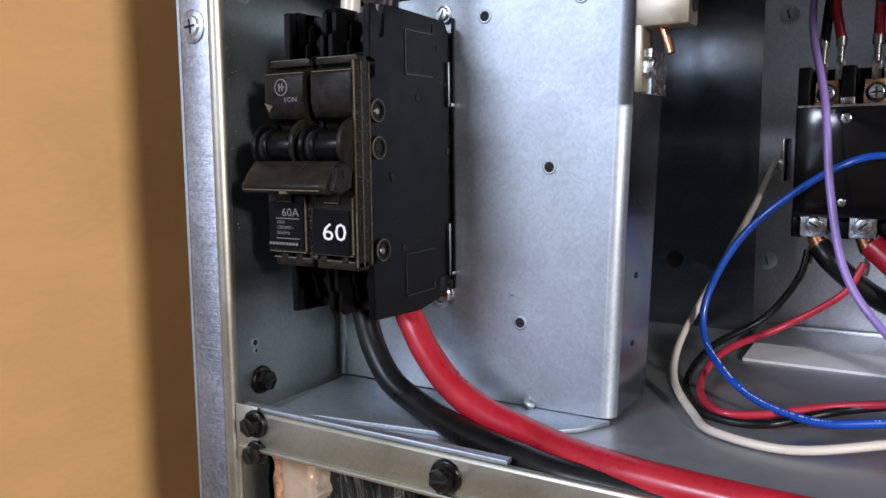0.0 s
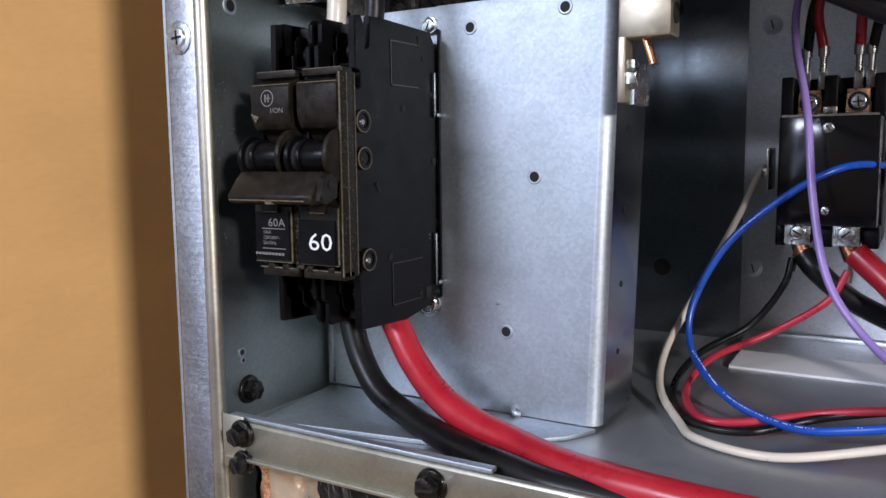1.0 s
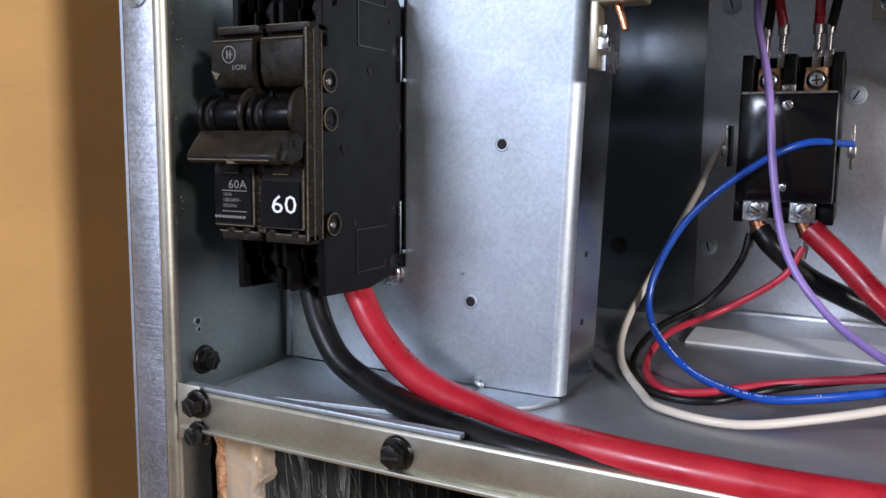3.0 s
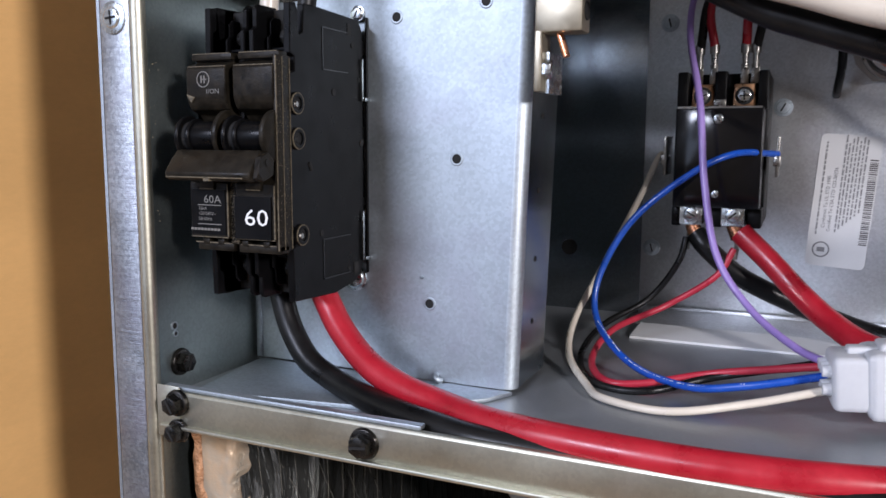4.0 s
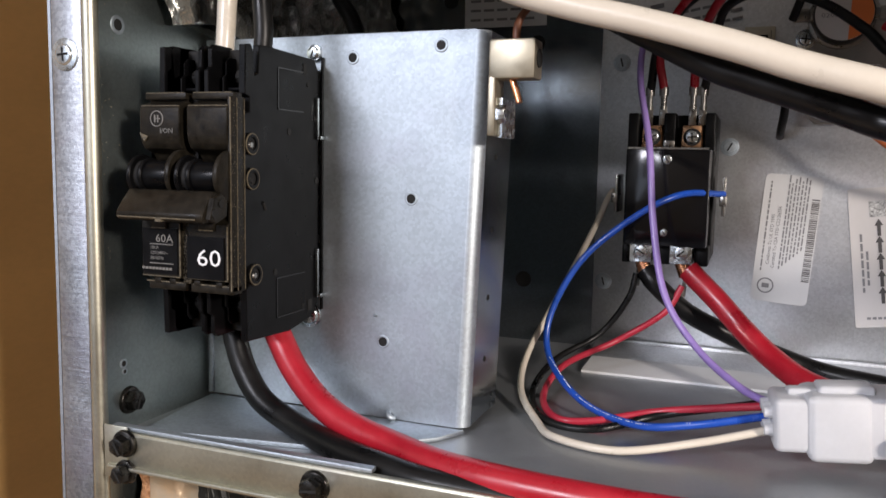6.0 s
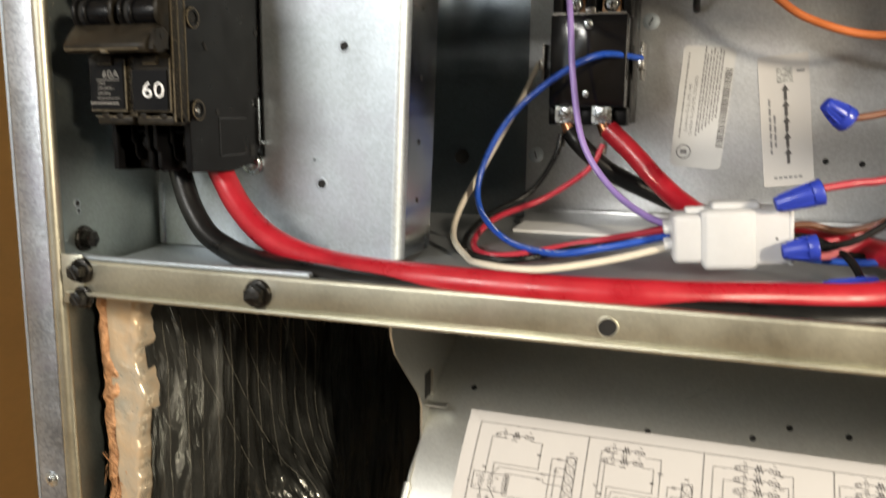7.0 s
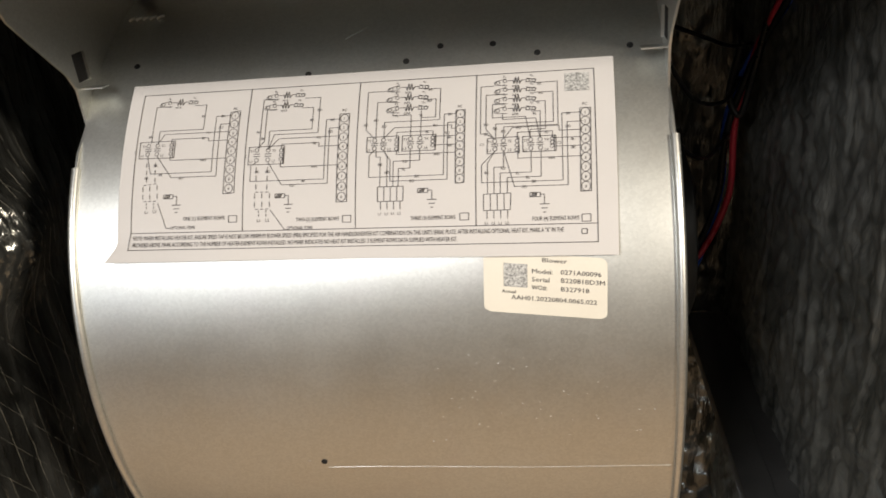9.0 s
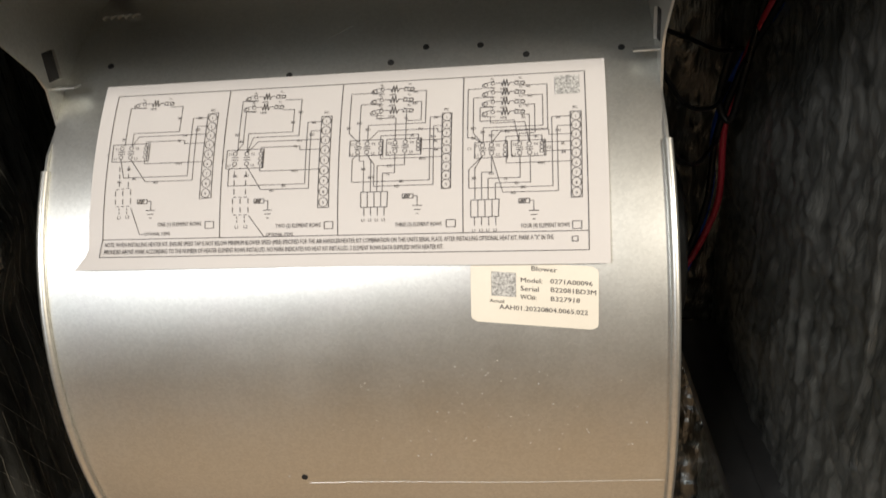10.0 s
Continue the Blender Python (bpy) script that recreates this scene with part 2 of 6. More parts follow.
def box(x0, x1, y0, y1, z0, z1, bevel=0.0, bm=None, seg=2, turn=None):
    own = bmesh.new()
    r = bmesh.ops.create_cube(own, size=1.0)
    bmesh.ops.scale(own, vec=(abs(x1 - x0), abs(y1 - y0), abs(z1 - z0)), verts=r["verts"])
    if bevel:
        bmesh.ops.bevel(own, geom=list(own.edges), offset=bevel, segments=seg, profile=0.5, affect="EDGES")
    m = Matrix.Translation(((x0 + x1) / 2, (y0 + y1) / 2, (z0 + z1) / 2))
    if turn is not None:
        m = m @ turn
    bmesh.ops.transform(own, matrix=m, verts=own.verts)
    return join(own, bm)


def join(own, bm):
    if bm is None:
        return own
    me = bpy.data.meshes.new("tmp")
    own.to_mesh(me)
    own.free()
    bm.from_mesh(me)
    bpy.data.meshes.remove(me)
    return bm


def cyl(a, b, r, r2=None, seg=24, bevel=0.0, bm=None):
    """A rod from a to b."""
    a, b = Vector(a), Vector(b)
    own = bmesh.new()
    bmesh.ops.create_cone(own, cap_ends=True, segments=seg, radius1=r, radius2=r if r2 is None else r2, depth=(b - a).length)
    if bevel:
        rim = [e for e in own.edges if any(len(f.verts) > 4 for f in e.link_faces)]
        bmesh.ops.bevel(own, geom=rim, offset=bevel, segments=2, profile=0.5, affect="EDGES")
    m = Matrix.Translation((a + b) / 2) @ (b - a).to_track_quat("Z", "Y").to_matrix().to_4x4()
    bmesh.ops.transform(own, matrix=m, verts=own.verts)
    return join(own, bm)


def ring(centre, way, r0, r1, depth, bm=None, seg=28):
    """A washer with a rounded upper edge."""
    own = bmesh.new()
    prof = [(r0, 0), (r0, depth), ((r0 + r1) / 2, depth * 1.15), (r1 - 0.15 * (r1 - r0), depth), (r1, depth * 0.6), (r1, 0)]
    rows = []
    for i in range(seg):
        t = 2 * math.pi * i / seg
        rows.append([own.verts.new((p * math.cos(t), p * math.sin(t), h)) for p, h in prof])
    for i in range(seg):
        u, v = rows[i], rows[(i + 1) % seg]
        for j in range(len(prof) - 1):
            own.faces.new((u[j], v[j], v[j + 1], u[j + 1]))
    m = Matrix.Translation(centre) @ Vector(way).to_track_quat("Z", "Y").to_matrix().to_4x4()
    bmesh.ops.transform(own, matrix=m, verts=own.verts)
    return join(own, bm)


def prism(outline, axis, a, b, bevel=0.0, bm=None):
    """An outline of pairs, pushed along an axis (x: pairs are y, z; y: x, z; z: x, y) from a to b."""
    own = bmesh.new()

    def at(p, s):
        return {"x": (s, p[0], p[1]), "y": (p[0], s, p[1]), "z": (p[0], p[1], s)}[axis]
    lo = [own.verts.new(at(p, a)) for p in outline]
    hi = [own.verts.new(at(p, b)) for p in outline]
    own.faces.new(lo)
    own.faces.new(list(reversed(hi)))
    n = len(outline)
    for i in range(n):
        own.faces.new((lo[i], lo[(i + 1) % n], hi[(i + 1) % n], hi[i]))
    bmesh.ops.recalc_face_normals(own, faces=own.faces)
    if bevel:
        bmesh.ops.bevel(own, geom=[e for e in own.edges if e.calc_face_angle(0) > 0.5], offset=bevel, segments=2, profile=0.5, affect="EDGES")
    return join(own, bm)


def spline(pts, steps=8):
    pts = [Vector(p) for p in pts]
    pts = [2 * pts[0] - pts[1]] + pts + [2 * pts[-1] - pts[-2]]
    out = []
    for i in range(1, len(pts) - 2):
        p0, p1, p2, p3 = pts[i - 1:i + 3]
        for s in range(steps):
            t = s / steps
            out.append(0.5 * (2 * p1 + (p2 - p0) * t + (2 * p0 - 5 * p1 + 4 * p2 - p3) * t * t + (3 * p1 - p0 - 3 * p2 + p3) * t ** 3))
    out.append(pts[-2])
    return out


def tube(pts, r, seg=14, steps=8, bm=None, r_end=None):
    """A round wire along a smooth line."""
    line = spline(pts, steps) if steps else [Vector(p) for p in pts]
    own = bmesh.new()
    rows, up = [], Vector((0.31, 0.2, 0.93))
    for i, p in enumerate(line):
        d = (line[min(i + 1, len(line) - 1)] - line[max(i - 1, 0)]).normalized()
        side = d.cross(up)
        if side.length < 1e-4:
            side = d.orthogonal()
        side.normalize()
        up = side.cross(d).normalized()
        rr = r if r_end is None else r + (r_end - r) * i / (len(line) - 1)
        rows.append([own.verts.new(p + rr * (math.cos(a) * side + math.sin(a) * up)) for a in [2 * math.pi * k / seg for k in range(seg)]])
    for u, v in zip(rows, rows[1:]):
        for k in range(seg):
            own.faces.new((u[k], u[(k + 1) % seg], v[(k + 1) % seg], v[k]))
    own.faces.new(rows[0])
    own.faces.new(list(reversed(rows[-1])))
    return join(own, bm)


def grid(nu, nv, place, bm=None):
    """A sheet: place(u, v) with u, v from 0 to 1."""
    own = bmesh.new()
    vs = [[own.verts.new(place(i / nu, j / nv)) for j in range(nv + 1)] for i in range(nu + 1)]
    for i in range(nu):
        for j in range(nv):
            own.faces.new((vs[i][j], vs[i + 1][j], vs[i + 1][j + 1], vs[i][j + 1]))
    return join(own, bm)


def letters(text, height, place, width=None, bm=None, align="LEFT", bold=0.0):
    """Flat lettering: place(a, b) takes metres to the right and up from the line's start."""
    cu = bpy.data.curves.new("letters", "FONT")
    cu.body, cu.size, cu.align_x, cu.resolution_u = text, 1.0, align, 2
    cu.offset = bold
    ob = new("letters", cu)
    bpy.context.view_layer.update()
    me = bpy.data.meshes.new_from_object(ob.evaluated_get(bpy.context.evaluated_depsgraph_get()))
    bpy.data.objects.remove(ob)
    bpy.data.curves.remove(cu)
    own = bmesh.new()
    own.from_mesh(me)
    bpy.data.meshes.remove(me)
    xs = [v.co.x for v in own.verts] or [0, 1]
    k = height / 0.69
    kx = width / max(1e-6, max(xs) - min(xs)) if width else k
    for v in own.verts:
        v.co = Vector(place(v.co.x * kx, v.co.y * k))
    return join(own, bm)


def screw_head(name, centre, way, r, material, parent, slot="cross", height=0.0018, washer=None, label=""):
    """Round head with a recess; way points out of the head."""
    c, w = Vector(centre), Vector(way).normalized()
    bm = cyl(c, c + w * height, r, r * 0.86, 24, height * 0.25)
    if washer:
        bm = cyl(c - w * 0.0002, c + w * 0.0007, washer, None, 28, 0.0002, bm)
    head = part(name, bm, material, parent, label)
    q = w.to_track_quat("Z", "Y").to_matrix().to_4x4()
    turn = Matrix.Rotation(0.5 + 13 * centre[0] * 40, 4, "Z")
    rec = bmesh.new()
    bars = [(1, 0.17)] if slot == "slot" else [(1, 0.16), (0.16, 1)]
    for a, b2 in bars:
        own = box(-a * r * 0.62, a * r * 0.62, -b2 * r * 0.62, b2 * r * 0.62, -0.0001, 0.00012)
        bmesh.ops.transform(own, matrix=Matrix.Translation(c + w * height) @ q @ turn, verts=own.verts)
        join(own, rec)
    part("recess", rec, PIT, head)
    return head


def hex_screw(name, centre, way, r, material, label, category="screw", group=""):
    """Slotted hex washer-head screw."""
    c, w = Vector(centre), Vector(way).normalized()
    q = w.to_track_quat("Z", "Y").to_matrix().to_4x4()
    top = thing(name, label, category, group)
    bm = cyl(c - w * 0.0006, c + w * 0.0012, r, r * 0.9, 28, 0.0003)
    part("washer", bm, material, top)
    bm = cyl((0, 0, 0), (0, 0, 0.0042), r * 0.74, r * 0.68, 6, 0.0005)
    bmesh.ops.transform(bm, matrix=Matrix.Translation(c + w * 0.001) @ q @ Matrix.Rotation(centre[2] * 31, 4, "Z"), verts=bm.verts)
    part("head", bm, material, top, smooth=25)
    bm = box(-r * 0.55, r * 0.55, -0.0005, 0.0005, 0, 0.0003)
    bmesh.ops.transform(bm, matrix=Matrix.Translation(c + w * 0.0051) @ q @ Matrix.Rotation(0.7 + centre[0] * 50, 4, "Z"), verts=bm.verts)
    part("slot", bm, PIT, top)
    return top


def dimple_hole(centre, way, r, parent, rim=GALV, collar=1.9):
    """A punched hole: a raised rim round a dark opening."""
    c, w = Vector(centre), Vector(way).normalized()
    h = part("punched_hole", cyl(c - w * 0.001, c + w * 0.00025, r, None, 20), PIT, parent)
    if collar:
        part("rim", ring(c, w, r * 0.98, r * collar, 0.0004), rim, h)
    return h


# ---- the room ----
def slab(name, x0, x1, y0, y1, z0, z1, material, label, category="wall"):
    ob = part(name, box(x0, x1, y0, y1, z0, z1), material)
    return tagged(ob, label, category, "", "structure")


slab("wall_partition", -0.450, -0.410, -0.03, 0.8, 0, 2.5, TAN, "tan board partition close beside the metal cabinet")
slab("wall_west", -1.82, -1.70, -1.64, 0.8, 0, 2.5, PLASTER, "pale plaster wall of the room")
slab("wall_north", -1.82, 2.2, 0.8, 0.92, 0, 2.5, PLASTER, "pale plaster wall behind the cabinet")
slab("wall_east", 2.2, 2.32, -1.64, 0.8, 0, 2.5, SHADE, "unseen brown wall, toned for what the metal reflects")
slab("wall_south", -1.82, 2.2, -1.76, -1.64, 0, 2.5, SHADE, "unseen brown wall, toned for what the metal reflects")
slab("floor", -1.82, 2.32, -1.76, 0.92, -0.1, 0, FLOORING, "warm brown concrete floor of the room", "floor")
slab("ceiling", -1.82, 2.32, -1.76, 0.92, 2.5, 2.6, PLASTER, "pale plaster ceiling", "ceiling")

# ---- the cabinet ----
cabinet = thing("air_handler_cabinet", "open galvanised steel air handler cabinet with its front panels off", "air handler")
ZB, ZT = 0.002, 1.62
grit = bmesh.new()
rg = random.Random(5)
for k in range(70):
    y, z, s = 0.005 + abs(rg.gauss(0, 0.005)), rg.gauss(1.21, 0.045), rg.uniform(0.00003, 0.00011)
    box(-0.2402, -0.2400, y - s, y + s, z - s * 1.4, z + s * 1.4, bm=grit)
tagged(part("dust_specks", grit, SILVER, cabinet, "pale dust specks on the side wall"), kind="stuff")
part("outer_side", box(-0.258, -0.2565, 0.0, 0.5, ZB, ZT), GALV, cabinet)
part("front_jamb", box(-0.256, -0.2405, -0.0008, 0.012, ZB, ZT, 0.0012), JAMB, cabinet, "scratched bright galvanised jamb")
part("folded_hem", tube([(-0.2375, 0.0008, ZB), (-0.2375, 0.0008, ZT)], 0.0031, 16, 0), HEM, cabinet, "rounded yellowish folded hem")
part("inner_side", box(-0.2425, -0.2402, 0.004, 0.45, ZB, ZT), WALLS, cabinet, "weathered greenish galvanised side sheet")
part("right_side", box(0.327, 0.329, 0.0, 0.5, ZB, ZT), GALV, cabinet)
part("right_jamb", box(0.312, 0.327, -0.0008, 0.012, ZB, ZT, 0.0012), JAMB, cabinet)
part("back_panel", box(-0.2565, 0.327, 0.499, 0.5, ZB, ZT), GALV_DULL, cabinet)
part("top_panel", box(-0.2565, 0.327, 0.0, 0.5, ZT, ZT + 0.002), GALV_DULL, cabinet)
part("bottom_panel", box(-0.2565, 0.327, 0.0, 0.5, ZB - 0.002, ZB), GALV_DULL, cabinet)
# unseen header, sized to keep lamp light off the compartment's top
part("header_light_block", box(-0.2405, 0.312, -0.001, 0.012, 1.282, 1.415, 0.001), GALV, cabinet)

# divider between the wiring compartment and the blower compartment
part("deck", box(-0.2400, 0.312, 0.0025, 0.42, 1.0795, 1.0812), DECK, cabinet, "grey sheet metal deck under the wiring")
# added bright sheet below the deck, bounces light onto the blower neck
part("deck_bounce_sheet", box(-0.2390, 0.311, 0.0170, 0.42, 1.0775, 1.0790), GALV, cabinet)
rail = part("divider_rail", prism([(-0.0010, 1.0735), (0.016, 1.0735), (0.016, 1.0747), (0.0005, 1.0747), (0.0005, 1.0866), (0.0016, 1.0872), (0.0016, 1.0882), (-0.0004, 1.0880), (-0.0010, 1.0870)], "x", -0.2315, 0.312, 0.0002), HEM, cabinet, "narrow yellowish galvanised divider rail")
part("rail_lip", box(-0.2315, 0.312, -0.0030, -0.0002, 1.0728, 1.0746, 0.0007), HEM, rail, "bright bottom edge")
part("rail_end", box(-0.2335, -0.222, -0.0016, -0.0009, 1.0690, 1.0905, 0.0003), HEM, rail)
dimple_hole((0.0, -0.0011, 1.0800), (0, -1, 0), 0.0032, rail, HEM, 1.25)
dimple_hole((0.140, -0.0011, 1.0800), (0, -1, 0), 0.0032, rail, HEM, 1.25)

part("lapped_strip", box(-0.2315, -0.1150, 0.0002, 0.0040, 1.0882, 1.0900, 0.0005), GALV, rail, "thin lapped strip on the rail")

# punched holes and fixings of the inner side
for y, z, r in ((0.018, 1.250, 0.0024), (0.017, 1.110, 0.0013), (0.0175, 1.1065, 0.0009), (0.030, 1.300, 0.002)):
    dimple_hole((-0.2402, y, z), (1, 0, 0), r, cabinet, GALV, 1.6)
hex_screw("hex_screw", (-0.2400, 0.020, 1.0935), (1, 0, 0), 0.0062, BOLT, "blackened hex screw in the cabinet's side", group="black hex screws")
hex_screw("hex_screw", (-0.2400, 0.019, 1.2725), (1, 0, 0), 0.0058, BOLT, "blackened hex screw in the cabinet's side wall", group="black hex screws")
hex_screw("hex_screw", (-0.2230, -0.0016, 1.0838), (0, -1, 0), 0.0058, BOLT, "dark hex screw at the end of the divider rail", group="black hex screws")
hex_screw("hex_screw", (-0.2228, -0.0016, 1.0722), (0, -1, 0), 0.0052, BOLT, "dark hex screw at the end of the divider rail", group="black hex screws")
hex_screw("hex_screw", (-0.1370, -0.0012, 1.0806), (0, -1, 0), 0.0062, BOLT, "blackened hex screw in the divider rail", group="black hex screws")
for z in (1.236, 0.984):
    top = thing("pan_head_screw", "zinc cross-head screw with a washer in the cabinet's jamb", "screw", "jamb screws")
    screw_head("screw_head", (-0.2485, -0.0008, z), (0, -1, 0), 0.0044 if z > 1.1 else 0.002, ZINC, top, "cross", 0.0016, 0.0064 if z > 1.1 else 0.0035)

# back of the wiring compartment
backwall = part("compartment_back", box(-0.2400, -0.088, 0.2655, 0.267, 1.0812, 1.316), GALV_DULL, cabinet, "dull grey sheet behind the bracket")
for x, z, r in ((-0.135, 1.1215, 0.0052), (-0.1305, 1.2740, 0.0050), (-0.164, 1.2750, 0.0036), (-0.190, 1.303, 0.0050)):
    dimple_hole((x, 0.2655, z), (0, -1, 0), r, backwall, GALV_DULL, 0)

heater = thing("heater_assembly", "galvanised heater panel carrying relay, limits and labels", "metal panel")
part("sheet", box(-0.0885, 0.30, 0.2625, 0.2655, 1.084, 1.316, 0.0006), HEATER, heater)
part("bottom_hem", box(-0.0885, 0.30, 0.2595, 0.2625, 1.0815, 1.0885, 0.001), HEATER, heater)
part("foot", prism([(0.2290, 1.0838), (0.2290, 1.0828), (0.1985, 1.0813), (0.1970, 1.0813), (0.1970, 1.0826), (0.1990, 1.0830)], "x", -0.081, 0.300), FOAM, heater, "white flange bent forward along the foot")
part("foot_web", prism([(0.2595, 1.0866), (0.2595, 1.0850), (0.2291, 1.0827), (0.2291, 1.0836)], "x", -0.084, 0.300), HEATER, heater)
for x, z in ((-0.082, 1.1245), (-0.076, 1.2600), (-0.011, 1.2095), (-0.012, 1.266)):
    top = thing("slotted_screw", "zinc slotted screw in the heater panel", "screw", "heater panel screws")
    screw_head("screw_head", (x, 0.2625, z), (0, -1, 0), 0.0042, GALV, top, "slot", 0.0012, 0.0052)
for x, z in ((0.096, 1.125), (0.116, 1.124)):
    dimple_hole((x, 0.2625, z), (0, -1, 0), 0.0018, heater, GALV, 0)

# ---- breaker bracket ----
bracket = thing("breaker_bracket", "bright galvanised bracket plate carrying the breaker", "metal bracket")
FY = 0.0715
face = part("face", prism([(-0.1765, 1.0835), (-0.1102, 1.0835), (-0.1048, 1.2515), (-0.1765, 1.2515)], "y", FY, FY + 0.0015), GALV, bracket)
part("recessed_strip", box(-0.2385, -0.1762, FY + 0.0012, FY + 0.0027, 1.0835, 1.2515), GALV, bracket)
side_bm = prism([(-0.1013, FY + 0.0050), (-0.0998, FY + 0.0050), (-0.0998, 0.113), (-0.1013, 0.113)], "z", 1.0835, 1.2512)
for v in side_bm.verts:
    v.co.x += 0.033 * (v.co.z - 1.2515)
part("side", side_bm, GALV_EDGE, bracket)
part("rounded_edge", tube([(-0.1102, FY + 0.0050, 1.0837), (-0.1048, FY + 0.0050, 1.2513)], 0.0050, 40, 0), GALV_ROLL, bracket)
part("foot", prism([(-0.2300, 0.0165), (-0.1450, 0.0300), (-0.1130, 0.0580), (-0.1060, FY), (-0.2370, FY)], "z", 1.0813, 1.0832, 0.0004), GALV, bracket, "foot bent forward on the deck")
part("left_crease", tube([(-0.2375, FY + 0.001, 1.084), (-0.2375, FY + 0.001, 1.115)], 0.0016, 10, 0), GALV, bracket)
for x, z, r in ((-0.161, 1.2415, 0.0021), (-0.120, 1.2455, 0.0021), (-0.1325, 1.1815, 0.0021), (-0.1450, 1.1180, 0.0021), (-0.192, 1.108, 0.0014)):
    dimple_hole((x, FY, z), (0, -1, 0), r, bracket, GALV, 1.4)
for z in (1.110, 1.138, 1.168, 1.2):
    dimple_hole((-0.0998 + 0.033 * (z - 1.2515), 0.092, z), (1, 0, 0), 0.0013, bracket, GALV, 0)
part("burr", tube([(-0.142, FY - 0.0005, 1.0865), (-0.1405, FY - 0.0022, 1.0850), (-0.139, FY - 0.0005, 1.0838)], 0.0014, 10), GALV, bracket)
part("burr", tube([(-0.149, FY - 0.0003, 1.1300), (-0.1484, FY - 0.0009, 1.1292)], 0.0007, 8), GALV, bracket)
top = thing("slotted_screw", "zinc slotted screw holding the breaker bracket", "screw", "heater panel screws")
screw_head("screw_head", (-0.1825, FY, 1.1270), (0, -1, 0), 0.0052, ZINC, top, "slot", 0.002, 0.0060)
top = thing("slotted_screw", "zinc slotted screw beside the breaker", "screw", "heater panel screws")
screw_head("screw_head", (-0.1800, FY, 1.2440), (0, -1, 0), 0.0030, ZINC, top, "slot", 0.002, 0.0036)

# ground lug on the bracket's side
lug = thing("ground_lug", "tinned ground lug with a bare copper wire", "ground lug")
part("block", box(-0.0950, -0.0765, 0.0580, 0.0700, 1.2300, 1.2452, 0.0010), LUGM, lug)
part("tongue", box(-0.0950, -0.0920, 0.0580, 0.0700, 1.2080, 1.2310, 0.0006), LUGM, lug)
part("bore", cyl((-0.0764, 0.064, 1.2380), (-0.0760, 0.064, 1.2380), 0.0036, None, 20), PIT, lug)
part("screw", cyl((-0.0920, 0.062, 1.2165), (-0.0885, 0.062, 1.2165), 0.0040, 0.0034, 6, 0.0004), ZINC, lug)
part("bracket_leg", box(-0.0918, -0.0900, 0.0620, 0.0800, 1.2075, 1.2230), ZINC, lug)
part("copper_wire", tube([(-0.0865, 0.063, 1.2300), (-0.0848, 0.0625, 1.2255), (-0.0832, 0.062, 1.2210)], 0.0014, 10), COPPER, lug, "cut copper wire end")
part("wire_feed", tube([(-0.0870, 0.068, 1.2450), (-0.0868, 0.070, 1.2530), (-0.083, 0.073, 1.2600), (-0.076, 0.075, 1.2670)], 0.0016, 10), BROWN, lug, "brown wire into the lug")

# ---- circuit breaker ----
breaker = thing("circuit_breaker", "black two-pole circuit breaker marked 60, switched on, dusty", "circuit breaker")
X0, X1 = -0.2165, -0.1765
XM = -0.1963
part("base", box(X0 + 0.0006, X1 - 0.0012, 0.030, 0.0690, 1.1290, 1.2385, 0.0008), BLACK, breaker)
# side plates with a notched outline
outline = [(0.0148, 1.1262), (0.0450, 1.1248), (0.0620, 1.1275), (0.0662, 1.1310), (0.0690, 1.1345), (0.0690, 1.2350), (0.0655, 1.2402), (0.0300, 1.2412), (0.0238, 1.2408), (0.0230, 1.2300),
           (0.0206, 1.2290), (0.0196, 1.2385), (0.0185, 1.2405), (0.0148, 1.2400), (0.0143, 1.2215), (0.0172, 1.2205), (0.0172, 1.2150), (0.0135, 1.2140), (0.0135, 1.1560), (0.0165, 1.1545), (0.0165, 1.1480), (0.0143, 1.1470)]
side = part("side_plate", prism(outline, "x", X1 - 0.0030, X1, 0.0004), BLACK, breaker, "", 12)
part("side_plate", prism(outline, "x", X0, X0 + 0.0026, 0.0004), BLACK, breaker, "", 12)
for ya, yb, za, zb in ((0.0365, 0.0560, 1.2170, 1.2335), (0.0353, 0.0570, 1.1320, 1.1484)):
    for a, b2, c, d in ((ya, yb, za, za + 0.0005), (ya, yb, zb, zb + 0.0005), (ya, ya + 0.0005, za, zb)):
        part("moulded_line", box(X1 - 0.0002, X1 + 0.0003, a, b2, c, d), GLOSS, side)
for y, z, r in ((0.0448, 1.2086, 0.0014), (0.0344, 1.1514, 0.0013), (0.0600, 1.2290, 0.0011), (0.0672, 1.1880, 0.0016), (0.0560, 1.1340, 0.0010), (0.0655, 1.2150, 0.0010)):
    part("side_hole", cyl((X1 - 0.0005, y, z), (X1 + 0.0003, y, z), r, None, 16), PIT, side)
part("side_slot", tube([(X1, 0.0255, 1.1800), (X1, 0.0267, 1.1790), (X1, 0.0275, 1.1772)], 0.0008, 8, 3), PIT, side)
part("side_notch", box(X1 - 0.0004, X1 + 0.0003, 0.0560, 0.0588, 1.2330, 1.2375), PIT, side)
part("side_notch", box(X1 - 0.0004, X1 + 0.0003, 0.0600, 0.0635, 1.1310, 1.1360), PIT, side)
